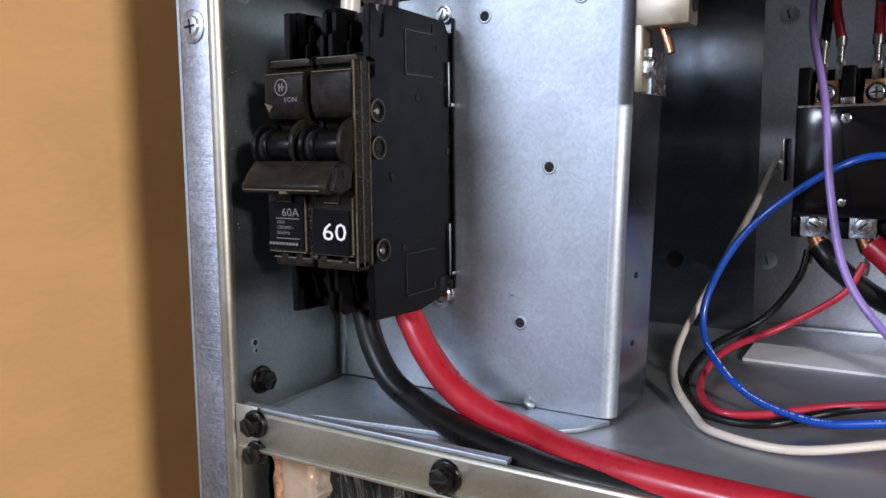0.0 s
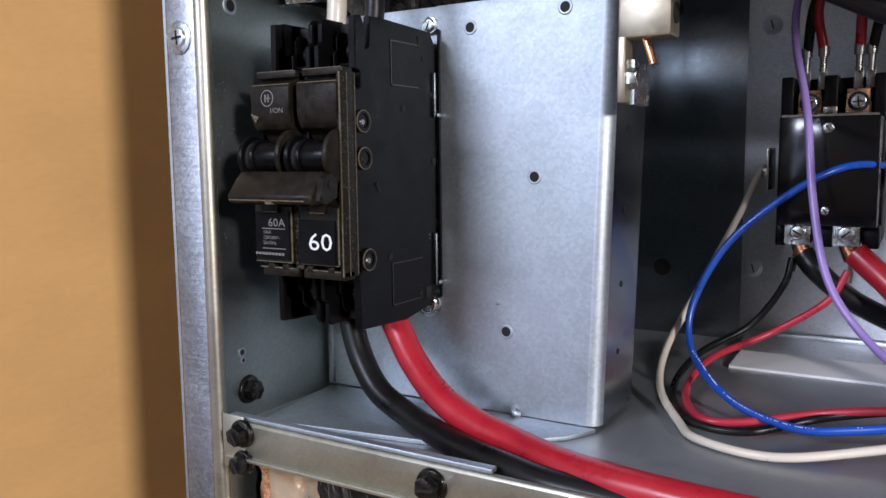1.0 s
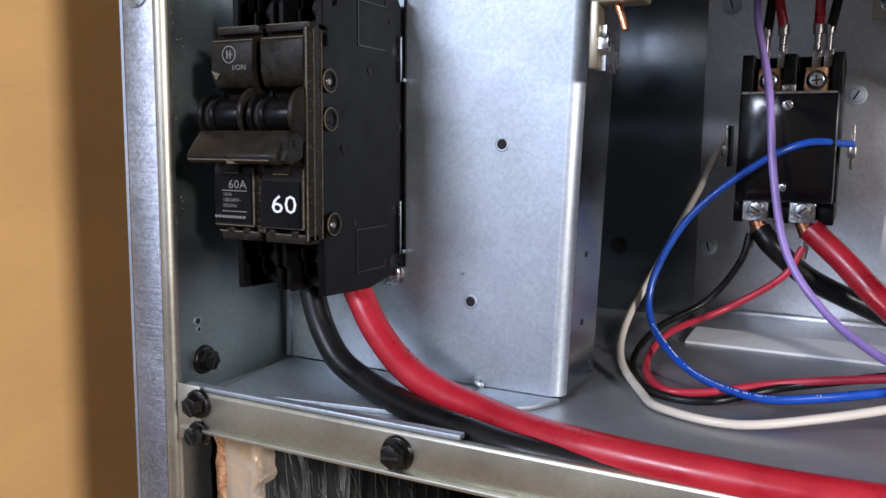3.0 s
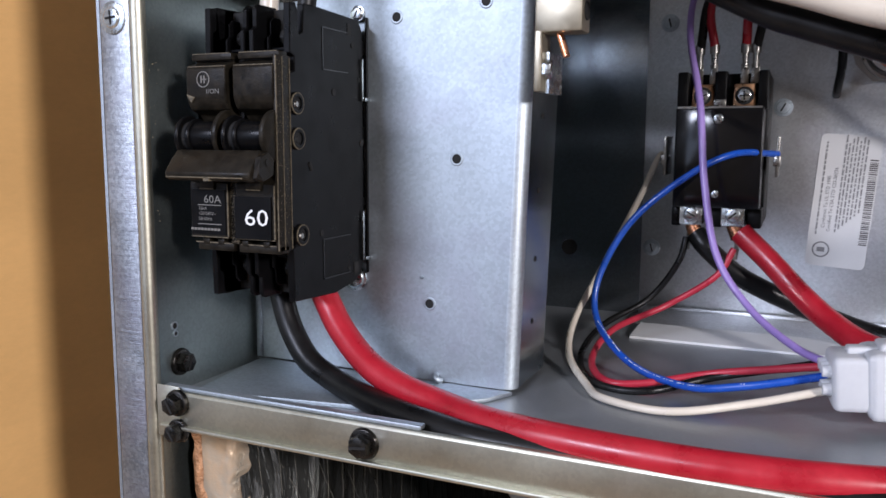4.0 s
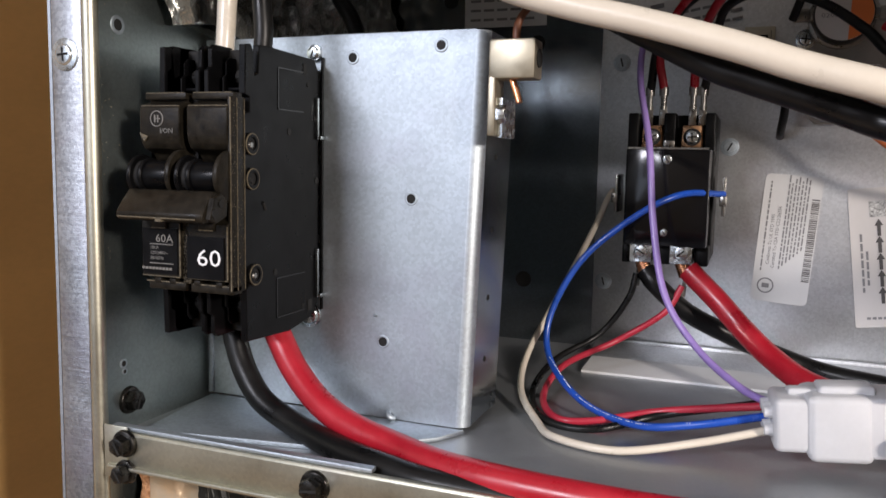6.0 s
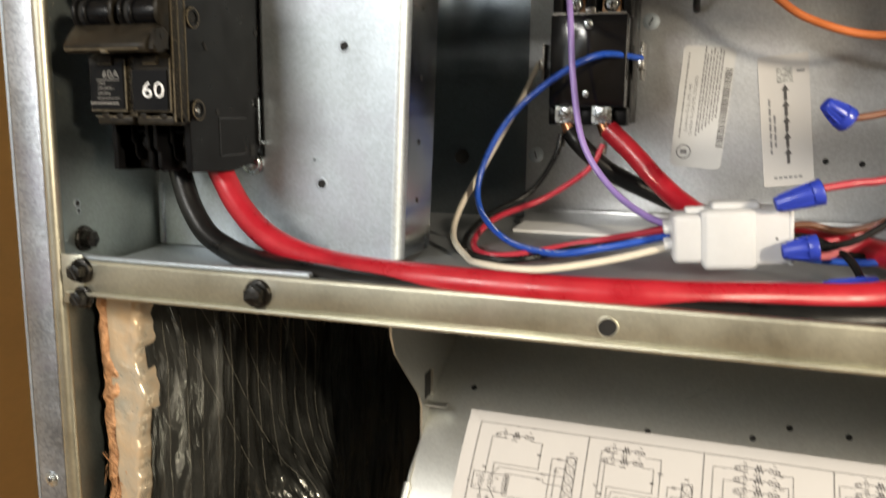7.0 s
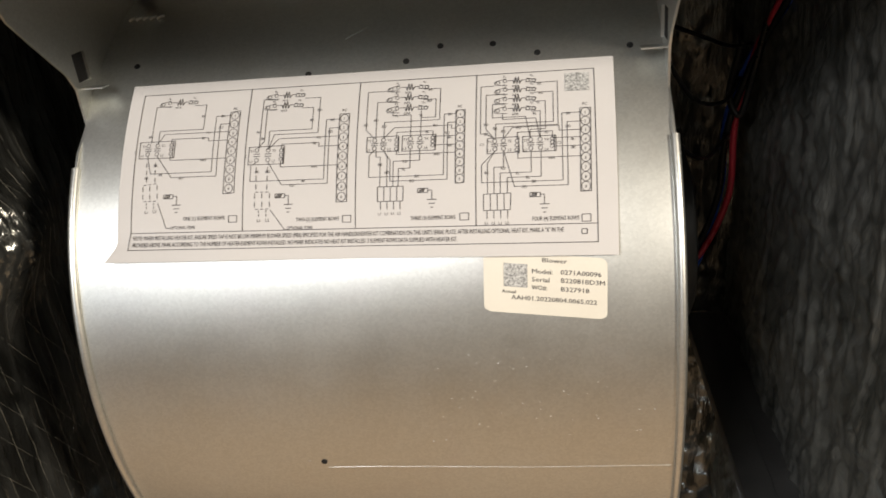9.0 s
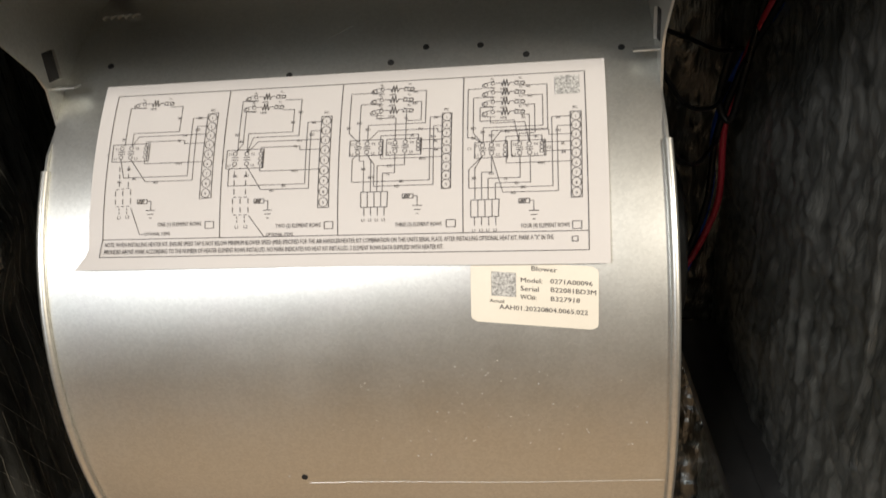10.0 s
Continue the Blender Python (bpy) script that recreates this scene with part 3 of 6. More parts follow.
for y, z in ((0.0172, 1.2028), (0.0176, 1.1895), (0.0192, 1.1522)):
    rv = part("rivet", ring((X1 - 0.0003, y, z), (1, 0, 0), 0.0026, 0.0043, 0.0016), BLACK, side)
    part("bore", cyl((X1 - 0.0001, y, z), (X1 + 0.0006, y, z), 0.0026, None, 18), PIT, rv)
    part("rivet_pin", cyl((X1 + 0.0004, y - 0.0004, z - 0.0003), (X1 + 0.0012, y - 0.0004, z - 0.0003), 0.0016, 0.0010, 14), TIN if z != 1.1895 else PIT, rv)
    part("dust_rim", ring((X1 + 0.0010, y, z), (1, 0, 0), 0.0037, 0.0042, 0.0004), DUST, rv)
for z0, z1 in ((1.2260, 1.2320), (1.1890, 1.1950), (1.1390, 1.1450), (1.1600, 1.1640)):
    part("back_lug", box(X1 - 0.0028, X1 - 0.0002, 0.0684, 0.0712, z0, z1, 0.0005), BLACK, side)
# terminal ends: stepped barrier walls, inner ribs, screws and dark wells
for s in (1, -1):
    def up(z, s=s):
        return 1.2205 + z if s > 0 else 1.1462 - z

    def wall(name, xa, xb, y_low, y_high, top, parent=breaker):
        """A barrier: broad at its foot and stepped back towards its free end."""
        pts = [(0.0310, up(-0.002)), (y_low, up(-0.002)), (y_low, up(top * 0.50)), (y_high, up(top * 0.58)), (y_high, up(top - 0.002)), (y_high + 0.002, up(top)), (0.0310, up(top))]
        return part(name, prism(pts if s > 0 else pts[::-1], "x", xa, xb, 0.0004), BLACK, parent, "", 15)
    wall("barrier", X0 + 0.0002, X0 + 0.0026, 0.0158, 0.0182, 0.0205)
    wall("barrier", XM - 0.0048, XM - 0.0030, 0.0165, 0.0185, 0.0205)
    wall("barrier", XM + 0.0004, XM + 0.0024, 0.0152, 0.0176, 0.0205)
    wall("cross_wall", XM - 0.0032, XM + 0.0006, 0.0235, 0.0240, 0.0190)
    for xa, xb in ((X0 + 0.0026, XM - 0.0048), (XM + 0.0024, X1 - 0.0030)):
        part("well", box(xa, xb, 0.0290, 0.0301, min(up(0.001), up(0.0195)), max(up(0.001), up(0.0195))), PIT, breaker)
        wall("rib", xa + 0.0024, xa + 0.0032, 0.0205, 0.0225, 0.0160)
        zc = up(0.0085)
        x = (xa + xb) / 2 + 0.0016
        t = part("terminal_screw", cyl((x, 0.0240, zc), (x, 0.0300, zc), 0.0030, None, 20, 0.0004), BOLT, breaker)
        part("slot", box(x - 0.0020, x + 0.0020, 0.0237, 0.0241, zc - 0.0004, zc + 0.0004), PIT, t)
        part("screw_ledge", box(xa + 0.0034, xb, 0.0225, 0.0300, min(up(0.0030), up(0.0042)), max(up(0.0030), up(0.0042)), 0.0003), BLACK, breaker)
# front block, one half a pole
for i, (xa, xb) in enumerate(((X0, XM - 0.0018), (XM + 0.0018, X1))):
    profile = [(0.0130, 1.1466), (0.0090, 1.1466), (0.0090, 1.1505), (0.0030, 1.1512), (0.0030, 1.1725), (0.0055, 1.1745), (0.0110, 1.1775), (0.0122, 1.1800), (0.0122, 1.1955), (0.0100, 1.1985), (0.0052, 1.2003), (0.0036, 1.2030),
               (0.0030, 1.2060), (0.0030, 1.2155), (0.0042, 1.2170), (0.0090, 1.2182), (0.0090, 1.2205), (0.0130, 1.2205)]
    half = part("front_block", prism(profile, "x", xa, xb, 0.0005), DUSTY, breaker, "", 20)
    part("ledge", box(xa + (0.0015 if i == 0 else -0.0006), xb + 0.0006, 0.0050, 0.0110, 1.1460, 1.1492, 0.0004), DUSTY, half)
    part("ledge", box(xa - 0.0002, xb + 0.0004, 0.0066, 0.0120, 1.2190, 1.2215, 0.0004), DUSTY, half)
    for x in ((xa + 0.0045, xa + 0.0115) if i == 0 else (xa + 0.0010, xa + 0.0110)):
        part("ledge_tooth", box(x, x + 0.0030, 0.0046, 0.0080, 1.1484, 1.1506, 0.0003), DUSTY, half)
    part("dust_line", box(xa + 0.0006, xb - 0.0004, 0.0048, 0.0052, 1.1489, 1.1493), DUST, half)
    part("dust_line", box(xa + 0.0004, xb - 0.0004, 0.0064, 0.0068, 1.2213, 1.2216), DUST, half)
    part("dust_line", box(xa + 0.0003, xb - 0.0003, 0.0027, 0.0031, 1.1514, 1.1517), DUST, half)
    part("dust_line", box(xa + 0.0003, xb - 0.0003, 0.0034, 0.0039, 1.2163, 1.2166), DUST, half)
    part("dust_line", box(xb - 0.0004, xb, 0.0027, 0.0031, 1.1520, 1.1720), DUST, half)
    # toggle barrel with end collars and a round cheek
    zc = 1.1900
    barrel = part("toggle", cyl((xa + 0.0012, 0.0030, zc), (xb - 0.0012, 0.0030, zc), 0.0058, None, 32, 0.0006), BLACK, breaker)
    for k, r in ((0.0002, 0.0082), (0.0042, 0.0070)):
        part("collar", cyl((xa + k, 0.0030, zc), (xa + k + 0.0016, 0.0030, zc), r, r * 0.97, 36, 0.0004), BLACK, barrel)
    part("groove", cyl((xa + 0.0018, 0.0030, zc), (xa + 0.0042, 0.0030, zc), 0.0060, None, 32), PIT, barrel)
    part("cheek", cyl((xb - 0.0018, 0.0060, zc + 0.0005), (xb + 0.0002, 0.0060, zc + 0.0005), 0.0098, 0.0096, 40, 0.0005), DUSTY, barrel)
    part("arm", prism([(0.0060, zc - 0.0040), (-0.0010, zc - 0.0055), (-0.0060, zc - 0.0072), (-0.0030, zc - 0.0110), (0.0060, zc - 0.0090)], "x", xa + 0.0030, xb - 0.0020, 0.0005), DUSTY, barrel, "", 20)
    part("notch", box((xa + xb) / 2 - 0.0034, (xa + xb) / 2 + 0.0034, 0.0018, 0.0040, 1.1700, 1.1738, 0.0003), DUSTY, half)
    part("notch_dust", box((xa + xb) / 2 - 0.0032, (xa + xb) / 2 + 0.0032, 0.0015, 0.0018, 1.1701, 1.1705), DUST, half)
part("core", box(X0 + 0.0027, X1 - 0.0031, 0.0131, 0.0310, 1.1475, 1.2198), BLACK, breaker)
# dark filler for the shade between the two poles
part("middle_gap_shade", box(XM - 0.0018, XM + 0.0018, 0.0110, 0.0130, 1.1740, 1.2200), PIT, breaker)
rib = part("middle_rib", box(XM - 0.0020, XM + 0.0020, 0.0046, 0.0120, 1.1490, 1.1735, 0.0004), DUSTY, breaker)
crumbs = bmesh.new()
rc = random.Random(77)
for k in range(260):
    x, z, q = XM + rc.uniform(-0.0018, 0.0018), rc.uniform(1.1495, 1.1730), rc.uniform(0.00006, 0.00022)
    box(x - q, x + q, 0.0043, 0.0047, z - q, z + q, bm=crumbs)
for k in range(260):
    y, z, q = rc.uniform(0.0036, 0.0128), rc.uniform(1.1490, 1.2180), rc.uniform(0.00005, 0.00016)
    box(X1 + 0.0004, X1 + 0.0008, y - q, y + q, z - q, z + q, bm=crumbs)
tagged(part("joint_dust", crumbs, DUST, rib, "brown dust in the joint"), kind="stuff")
band = part("edge_band", box(X1 - 0.0006, X1 + 0.0006, 0.0040, 0.0132, 1.1470, 1.2200, 0.0003), DUSTY, breaker, "dusty edge band")
for y in (0.0042, 0.0082, 0.0128):
    part("dust_line", box(X1 + 0.0004, X1 + 0.0008, y - 0.0002, y + 0.0002, 1.1475, 1.2195), DUST, band)
tie = part("handle_tie", prism([(-0.0010, 1.1850), (-0.0036, 1.1852), (-0.0072, 1.1815), (-0.0108, 1.1768), (-0.0104, 1.1745), (-0.0085, 1.1738), (-0.0020, 1.1745), (0.0020, 1.1790)], "x", X0 + 0.0002, X1 - 0.0010, 0.0007), DUSTY, breaker, "dusty black tie bar across both toggles")
part("tie_seam", box(XM - 0.0016, XM + 0.0010, -0.0111, -0.0060, 1.1739, 1.1749), DUST, tie)
part("dust_line", tube([(X0 + 0.0010, -0.0108, 1.1752), (X1 - 0.0040, -0.0108, 1.1752)], 0.00028, 6, 0), DUST, tie)
part("tie_lug", prism([(-0.0090, 1.1752), (-0.0050, 1.1738), (0.0010, 1.1760), (0.0016, 1.1815), (-0.0020, 1.1845), (-0.0062, 1.1830)], "x", X1 - 0.0014, X1 + 0.0012, 0.0004), DUSTY, tie, "", 20)
part("tie_pin", cyl((X1 + 0.0010, -0.0058, 1.1772), (X1 + 0.0015, -0.0058, 1.1772), 0.0020, None, 14), PIT, tie)
part("tie_pin", cyl((X1 + 0.0010, -0.0026, 1.1808), (X1 + 0.0015, -0.0026, 1.1808), 0.0014, None, 14), PIT, tie)
# markings
lab = part("rating_label", box(X0 + 0.0008, XM - 0.0030, 0.0025, 0.0031, 1.1525, 1.1700), BLACK, breaker, "black rating label with worn print")
lab2 = part("size_label", box(XM + 0.0018, X1 - 0.0014, 0.0022, 0.0031, 1.1517, 1.1678), BLACK, breaker, "black label with a white number")


def on_front(x, z, y=0.0019):
    return lambda a, b: (x + a, y, z + b)


part("number", letters("60", 0.0062, on_front(-0.1901, 1.1569), 0.0106), LETTER, lab2, "white figures 60")
part("print", letters("60A", 0.0030, on_front(-0.2092, 1.1648, 0.0021), 0.0082), GREYLET, lab)
for k, t in enumerate(("10kA", "120/240V~", "50/60Hz")):
    part("print", letters(t, 0.0013, on_front(-0.2118, 1.1620 - 0.0020 * k, 0.0021)), GREYLET, lab)
for z, xa, xb in ((1.1638, -0.2122, -0.2010), (1.1564, -0.2122, -0.2010)):
    part("print_bar", box(xa, xb, 0.0021, 0.0024, z, z + 0.0003), GREYLET, lab)
for k in range(9):
    part("print_bar", box(-0.2157 + 0.0016 * k, -0.2146 + 0.0016 * k, 0.0021, 0.0024, 1.1541, 1.1550), GREYLET, lab)
part("print", letters("I/ON", 0.0018, on_front(-0.2068, 1.2062, 0.0027), 0.0058), GREYLET, breaker)
part("oval_mark", ring((-0.2082, 0.0029, 1.2116), (0, -1, 0), 0.0027, 0.00305, 0.0002), GREYLET, breaker)
for x in (-0.2090, -0.2076):
    part("oval_mark", box(x - 0.00022, x + 0.00022, 0.0026, 0.0029, 1.2102, 1.2130), GREYLET, breaker)
part("oval_mark", box(-0.2090, -0.2066, 0.0026, 0.0029, 1.2114, 1.2118), GREYLET, breaker)
part("chipped_corner", prism([(X0 + 0.0002, 1.2062), (X0 + 0.0040, 1.2050), (X0 + 0.0024, 1.2030)], "y", 0.0026, 0.0032), DUST, breaker)
# clips at the back edge
for z0, z1 in ((1.2060, 1.2240), (1.1360, 1.1580)):
    part("spring_clip", box(X1 + 0.0004, X1 + 0.0014, 0.0662, 0.0676, z0, z1, 0.0003), GALV_DULL, breaker)
    part("clip_foot", box(X1 - 0.0002, X1 + 0.0022, 0.0672, 0.0712, z0, z0 + 0.0016, 0.0003), GALV_DULL, breaker)
# black strip in place of the breaker's shadow on the bracket
part("shadow_strip", box(X1 + 0.0004, X1 + 0.0014, 0.0700, 0.0714, 1.1300, 1.2420, 0.0003), BLACK, breaker)

# ---- blower ----
blower = thing("blower", "galvanised blower housing with a wiring diagram stuck on", "blower")
BX0, BX1 = -0.117, 0.1930
BC = (0.3205, 0.8215)


def wrap(theta, lift=0.0):
    r = 0.2505 - 0.0034 * math.log(1 + math.exp(min(60, (theta - 20) / 5))) + lift
    a = radians(theta)
    return BC[0] - r * math.cos(a), BC[1] + r * math.sin(a)


def wrap_sheet(u, v):
    y, z = wrap(66.5 - v * 176.5)
    return (BX0 + 0.0006 + u * (BX1 - BX0 - 0.0012), y, z)


part("wrap", grid(2, 140, wrap_sheet), GALV_SMOOTH, blower, "smooth rolled housing sheet")
neck = [(0.400, 1.0735), (0.0890, 1.0735), (0.0890, 1.0410), (0.0945, 1.0300), (0.1090, 1.0160), (0.1300, 0.9965), (0.1352, 0.9875), (0.1352, 0.9680)]
side_outline = neck + [wrap(th, 0.0018) for th in range(34, -160, -3)]
for x in (BX0 - 0.0006, BX1 - 0.0006):
    sp = part("side_plate", prism(side_outline, "x", x, x + 0.0012), GALV_SMOOTH, blower)
    left = x < 0
    s = 1 if left else -1
    # rolled seam along the curved edge
    xe = BX0 - 0.0016 if left else BX1 + 0.0016
    part("rolled_edge", tube([(xe + s * 0.0014, *wrap(th, 0.0006)) for th in range(32, -112, -4)], 0.0024, 10, 2), GALV_SMOOTH, sp)
    xi = x + 0.0012 if left else x
    part("slot", box(xi - 0.0002, xi + 0.0002, 0.1390, 0.1490, 0.9905, 1.0055), PIT, sp)
    part("slot_wall", box(xi + s * 0.0001, xi + s * 0.0018, 0.1488, 0.1494, 0.9900, 1.0055), GALV_SMOOTH, sp)
    part("bent_tab", box(min(xi, xi + s * 0.0125), max(xi, xi + s * 0.0125), 0.1390, 0.1460, 0.9865, 0.9873), GALV_SMOOTH, sp)
wrap_holes = ((-0.094, 47.3), (0.0070, 43.7), (0.060, 44.7), (0.078, 46.9), (0.106, 46.6), (0.129, 44.6), (0.176, 44.7), (0.003, -7.9))
for x, th in wrap_holes:
    y0, z0 = wrap(th)
    y1, z1 = wrap(th, 0.0004)
    part("pierced_hole", cyl((x, y0, z0), (x, y1, z1), 0.0017, None, 14), PIT, blower)
part("outlet_baffle", box(-0.1105, 0.1905, 0.2330, 0.2342, 1.0205, 1.0790), GALV_SMOOTH, blower, "upright baffle sheet in the outlet")
# near-black sheet that paints the shade of the gap behind the baffle
part("outlet_gap_shade", box(-0.116, 0.1915, 0.2352, 0.2364, 1.0155, 1.0790), PIT, blower, "dark sheet standing in for the shaded gap round the baffle")
for xc in (-0.1005, 0.1805):
    for k in range(5):
        x = xc + 0.0044 * (k - 2)
        (y0, z0), (y1, z1) = wrap(58.0 - 0.35, 0.0004), wrap(58.0 + 0.35, 0.0004)
        part("clinch", tube([(x - 0.0017, y0, z0), (x, (y0 + y1) / 2 - 0.0006, (z0 + z1) / 2 + 0.0006), (x + 0.0017, y1, z1)], 0.0009, 8, 3), GALV_SMOOTH, blower)
for xc in (-0.0955, 0.1760):
    for k in range(5):
        x = xc + 0.0052 * (k - 2)
        part("clinch", tube([(x - 0.0020, 0.2328, 1.0450 - 0.0007), (x, 0.2322, 1.0450), (x + 0.0020, 0.2328, 1.0450 + 0.0007)], 0.0011, 8, 3), GALV_DULL, blower)
part("scratch", tube([(0.0310 - 0.006, *wrap(50.6 - 1.0, 0.0)), (0.0310, *wrap(50.6, 0.0)), (0.0310 + 0.007, *wrap(50.6 + 1.3, 0.0))], 0.00016, 5, 3), ZINC, blower)
part("weld_bead", tube([(x, *wrap(-9.0 + 0.12 * math.sin(40 * x), -0.0001)) for x in (0.005, 0.04, 0.08, 0.12, 0.16, 0.19)], 0.00022, 6), GALV_SMOOTH, blower)
specks = bmesh.new()
rs = random.Random(12)
for k in range(110):
    x, th = rs.gauss(0.10, 0.05), rs.gauss(2, 5)
    if -0.10 < x < 0.185:
        y, z = wrap(th, 0.00015)
        s = rs.uniform(0.00010, 0.00032)
        box(x - s, x + s, y - 0.0001, y + 0.0001, z - s * 0.6, z + s * 0.6, bm=specks)
tagged(part("dust_specks", specks, PAPER, blower, "pale dust specks on the housing"), kind="stuff")
motor = thing("blower_motor", "dark blower motor end beside the housing", "motor")
part("shell", cyl((0.1965, 0.324, 0.800), (0.236, 0.324, 0.800), 0.072, 0.068, 36, 0.006), RAIL, motor)
part("shaft_cap", cyl((0.236, 0.324, 0.800), (0.244, 0.324, 0.800), 0.02, 0.018, 24, 0.002), BLACK, motor)

# ---- wiring diagram and sticker on the housing ----
diagram = thing("wiring_diagram", "white paper sheet with printed wiring diagrams on the blower", "paper sheet")


def sheet(u, v, lift=0.0005):
    x = -0.0915 + 0.2585 * u + (0.0005 - 0.0035 * u) * v
    top, low = 43.6 - 0.5 * u, 20.2 - 1.4 * u
    curl = 0.0030 * max(0.0, v - 0.90) / 0.1 * max(0.0, 1.0 - 2.4 * u) + (0.0014 + 0.0006 * math.sin(9 * u)) * v * v
    y, z = wrap(top + (low - top) * v, lift + curl + 0.0004)
    return (x - 0.006 * max(0.0, v - 0.92) / 0.08 * max(0.0, 1 - 6 * u), y, z)


part("paper", grid(40, 30, sheet), PAPER, diagram)
ink = bmesh.new()


def stroke(points, w=0.0009, closed=False):
    """Printed line through (u, v) points; w is its width as a share of the sheet's width."""
    pts = list(points) + ([points[0]] if closed else [])
    for (u0, v0), (u1, v1) in zip(pts, pts[1:]):
        du, dv = u1 - u0, (v1 - v0) * 0.38
        length = math.hypot(du, dv)
        if length < 1e-6:
            continue
        nu, nv = -dv / length * w * 0.60, du / length * w * 0.60 / 0.38
        n = max(1, int(length / 0.03))
        for k in range(n):
            a, b = k / n, (k + 1) / n
            q = [(u0 + (u1 - u0) * s + e * nu, v0 + (v1 - v0) * s + e * nv) for s, e in ((a, -1), (b, -1), (b, 1), (a, 1))]
            ink.faces.new([ink.verts.new(sheet(p[0], p[1], 0.0009)) for p in q])


def oval(u, v, ru, w=0.0009, n=12, squash=1.0):
    stroke([(u + ru * math.cos(6.2832 * k / n), v + ru * squash / 0.38 * math.sin(6.2832 * k / n)) for k in range(n)], w, True)


FU, FV = (0.030, 0.266, 0.496, 0.733, 0.962), (0.072, 0.856, 0.940)
stroke([(FU[0], FV[0]), (FU[4], FV[0]), (FU[4], FV[2]), (FU[0], FV[2])], 0.0011, True)
stroke([(FU[0], FV[1]), (FU[4], FV[1])], 0.0011)
for u in FU[1:4]:
    stroke([(u, FV[0]), (u, FV[1])], 0.0011)


def sheet_text(text, u, v, height, width=None, bm=None):
    """Lettering on the sheet; u, v is the line's left foot, height and width in metres."""
    return letters(text, height, lambda a, b: sheet(u + a / 0.257, v - b / 0.100, 0.0009), width, bm)


text_bm = bmesh.new()
ROWNAMES = ("ONE (1) ELEMENT ROWS", "TWO (2) ELEMENT ROWS", "THREE (3) ELEMENT ROWS", "FOUR (4) ELEMENT ROWS")
page = {"k": 0}


def panel(k):
    page["k"] = k


def at(a, b):
    """A place in the panel being drawn, as shares of its width and height, as (u, v) of the sheet."""
    ul, ur = FU[page["k"]], FU[page["k"] + 1]
    return (ul + a * (ur - ul), FV[0] + b * (FV[1] - FV[0]))


def draw(*pts, w=0.0009):
    """A printed wire; legs that are nearly square to the panel are made square."""
    line = [pts[0]]
    for a, b in pts[1:]:
        pa, pb = line[-1]
        if abs(a - pa) < 0.022:
            a = pa
        elif abs(b - pb) < 0.022:
            b = pb
        line.append((a, b))
    stroke([at(*p) for p in line], w)


def dashed(p, q):
    n = max(2, round(math.hypot(q[0] - p[0], q[1] - p[1]) / 0.05))
    for j in range(n):
        a, b = (j + 0.15) / n, (j + 0.75) / n
        stroke([at(p[0] + (q[0] - p[0]) * s, p[1] + (q[1] - p[1]) * s) for s in (a, b)], 0.0010)


def note(text, a, b, height=0.0015, width=None):
    sheet_text(text, *at(a, b), height, width, text_bm)


def marks(text, *places):
    for a, b in places:
        note(text, a, b, 0.0013)


def outline_box(*corners):
    stroke([at(*c) for c in corners], 0.0010, True)


def contacts(t1, t2, l1, l2):
    for (a, b), (c, d) in ((t1, l1), (t2, l2)):
        oval(*at(a, b), 0.0040)
        oval(*at(c, d), 0.0040)
        for s in (0.38, 0.62):
            draw((a - 0.028, b + (d - b) * s), (a + 0.030, b + (d - b) * s), w=0.0012)
    pair = "34" if t1[0] > 0.38 else "12"
    for n, (a, b) in (("T" + pair[0], (t1[0] - 0.060, t1[1] + 0.012)), ("T" + pair[1], (t2[0] + 0.035, t2[1] + 0.012)), ("L" + pair[0], (l1[0] - 0.062, l1[1] + 0.018)), ("L" + pair[1], (l2[0] + 0.035, l2[1] + 0.018))):
        note(n, a, b, 0.0013)


def coil(p, q):
    for s in (0.0, 0.5, 1.0):
        oval(*at(p[0] + (q[0] - p[0]) * s, p[1] + (q[1] - p[1]) * s), 0.0034)
    draw((p[0], p[1] - 0.03), (p[0], p[1] - 0.012))
    draw((q[0] + 0.020, q[1] + 0.03), (q[0] + 0.020, p[1] - 0.025))


def strip(a, b, c, d):
    outline_box(a, b, c, d)
    for j in range(9):
        s = (j + 0.5) / 9
        u = (a[0] + b[0]) / 2 + ((c[0] + d[0]) / 2 - (a[0] + b[0]) / 2) * s
        v = (a[1] + b[1]) / 2 + ((c[1] + d[1]) / 2 - (a[1] + b[1]) / 2) * s
        oval(*at(u, v), 0.0084, 0.0009, 16)
        note(str(j + 1), u - 0.010, v + 0.012, 0.0014)
    note("PC", (a[0] + b[0]) / 2 - 0.025, a[1] - 0.018, 0.0014)


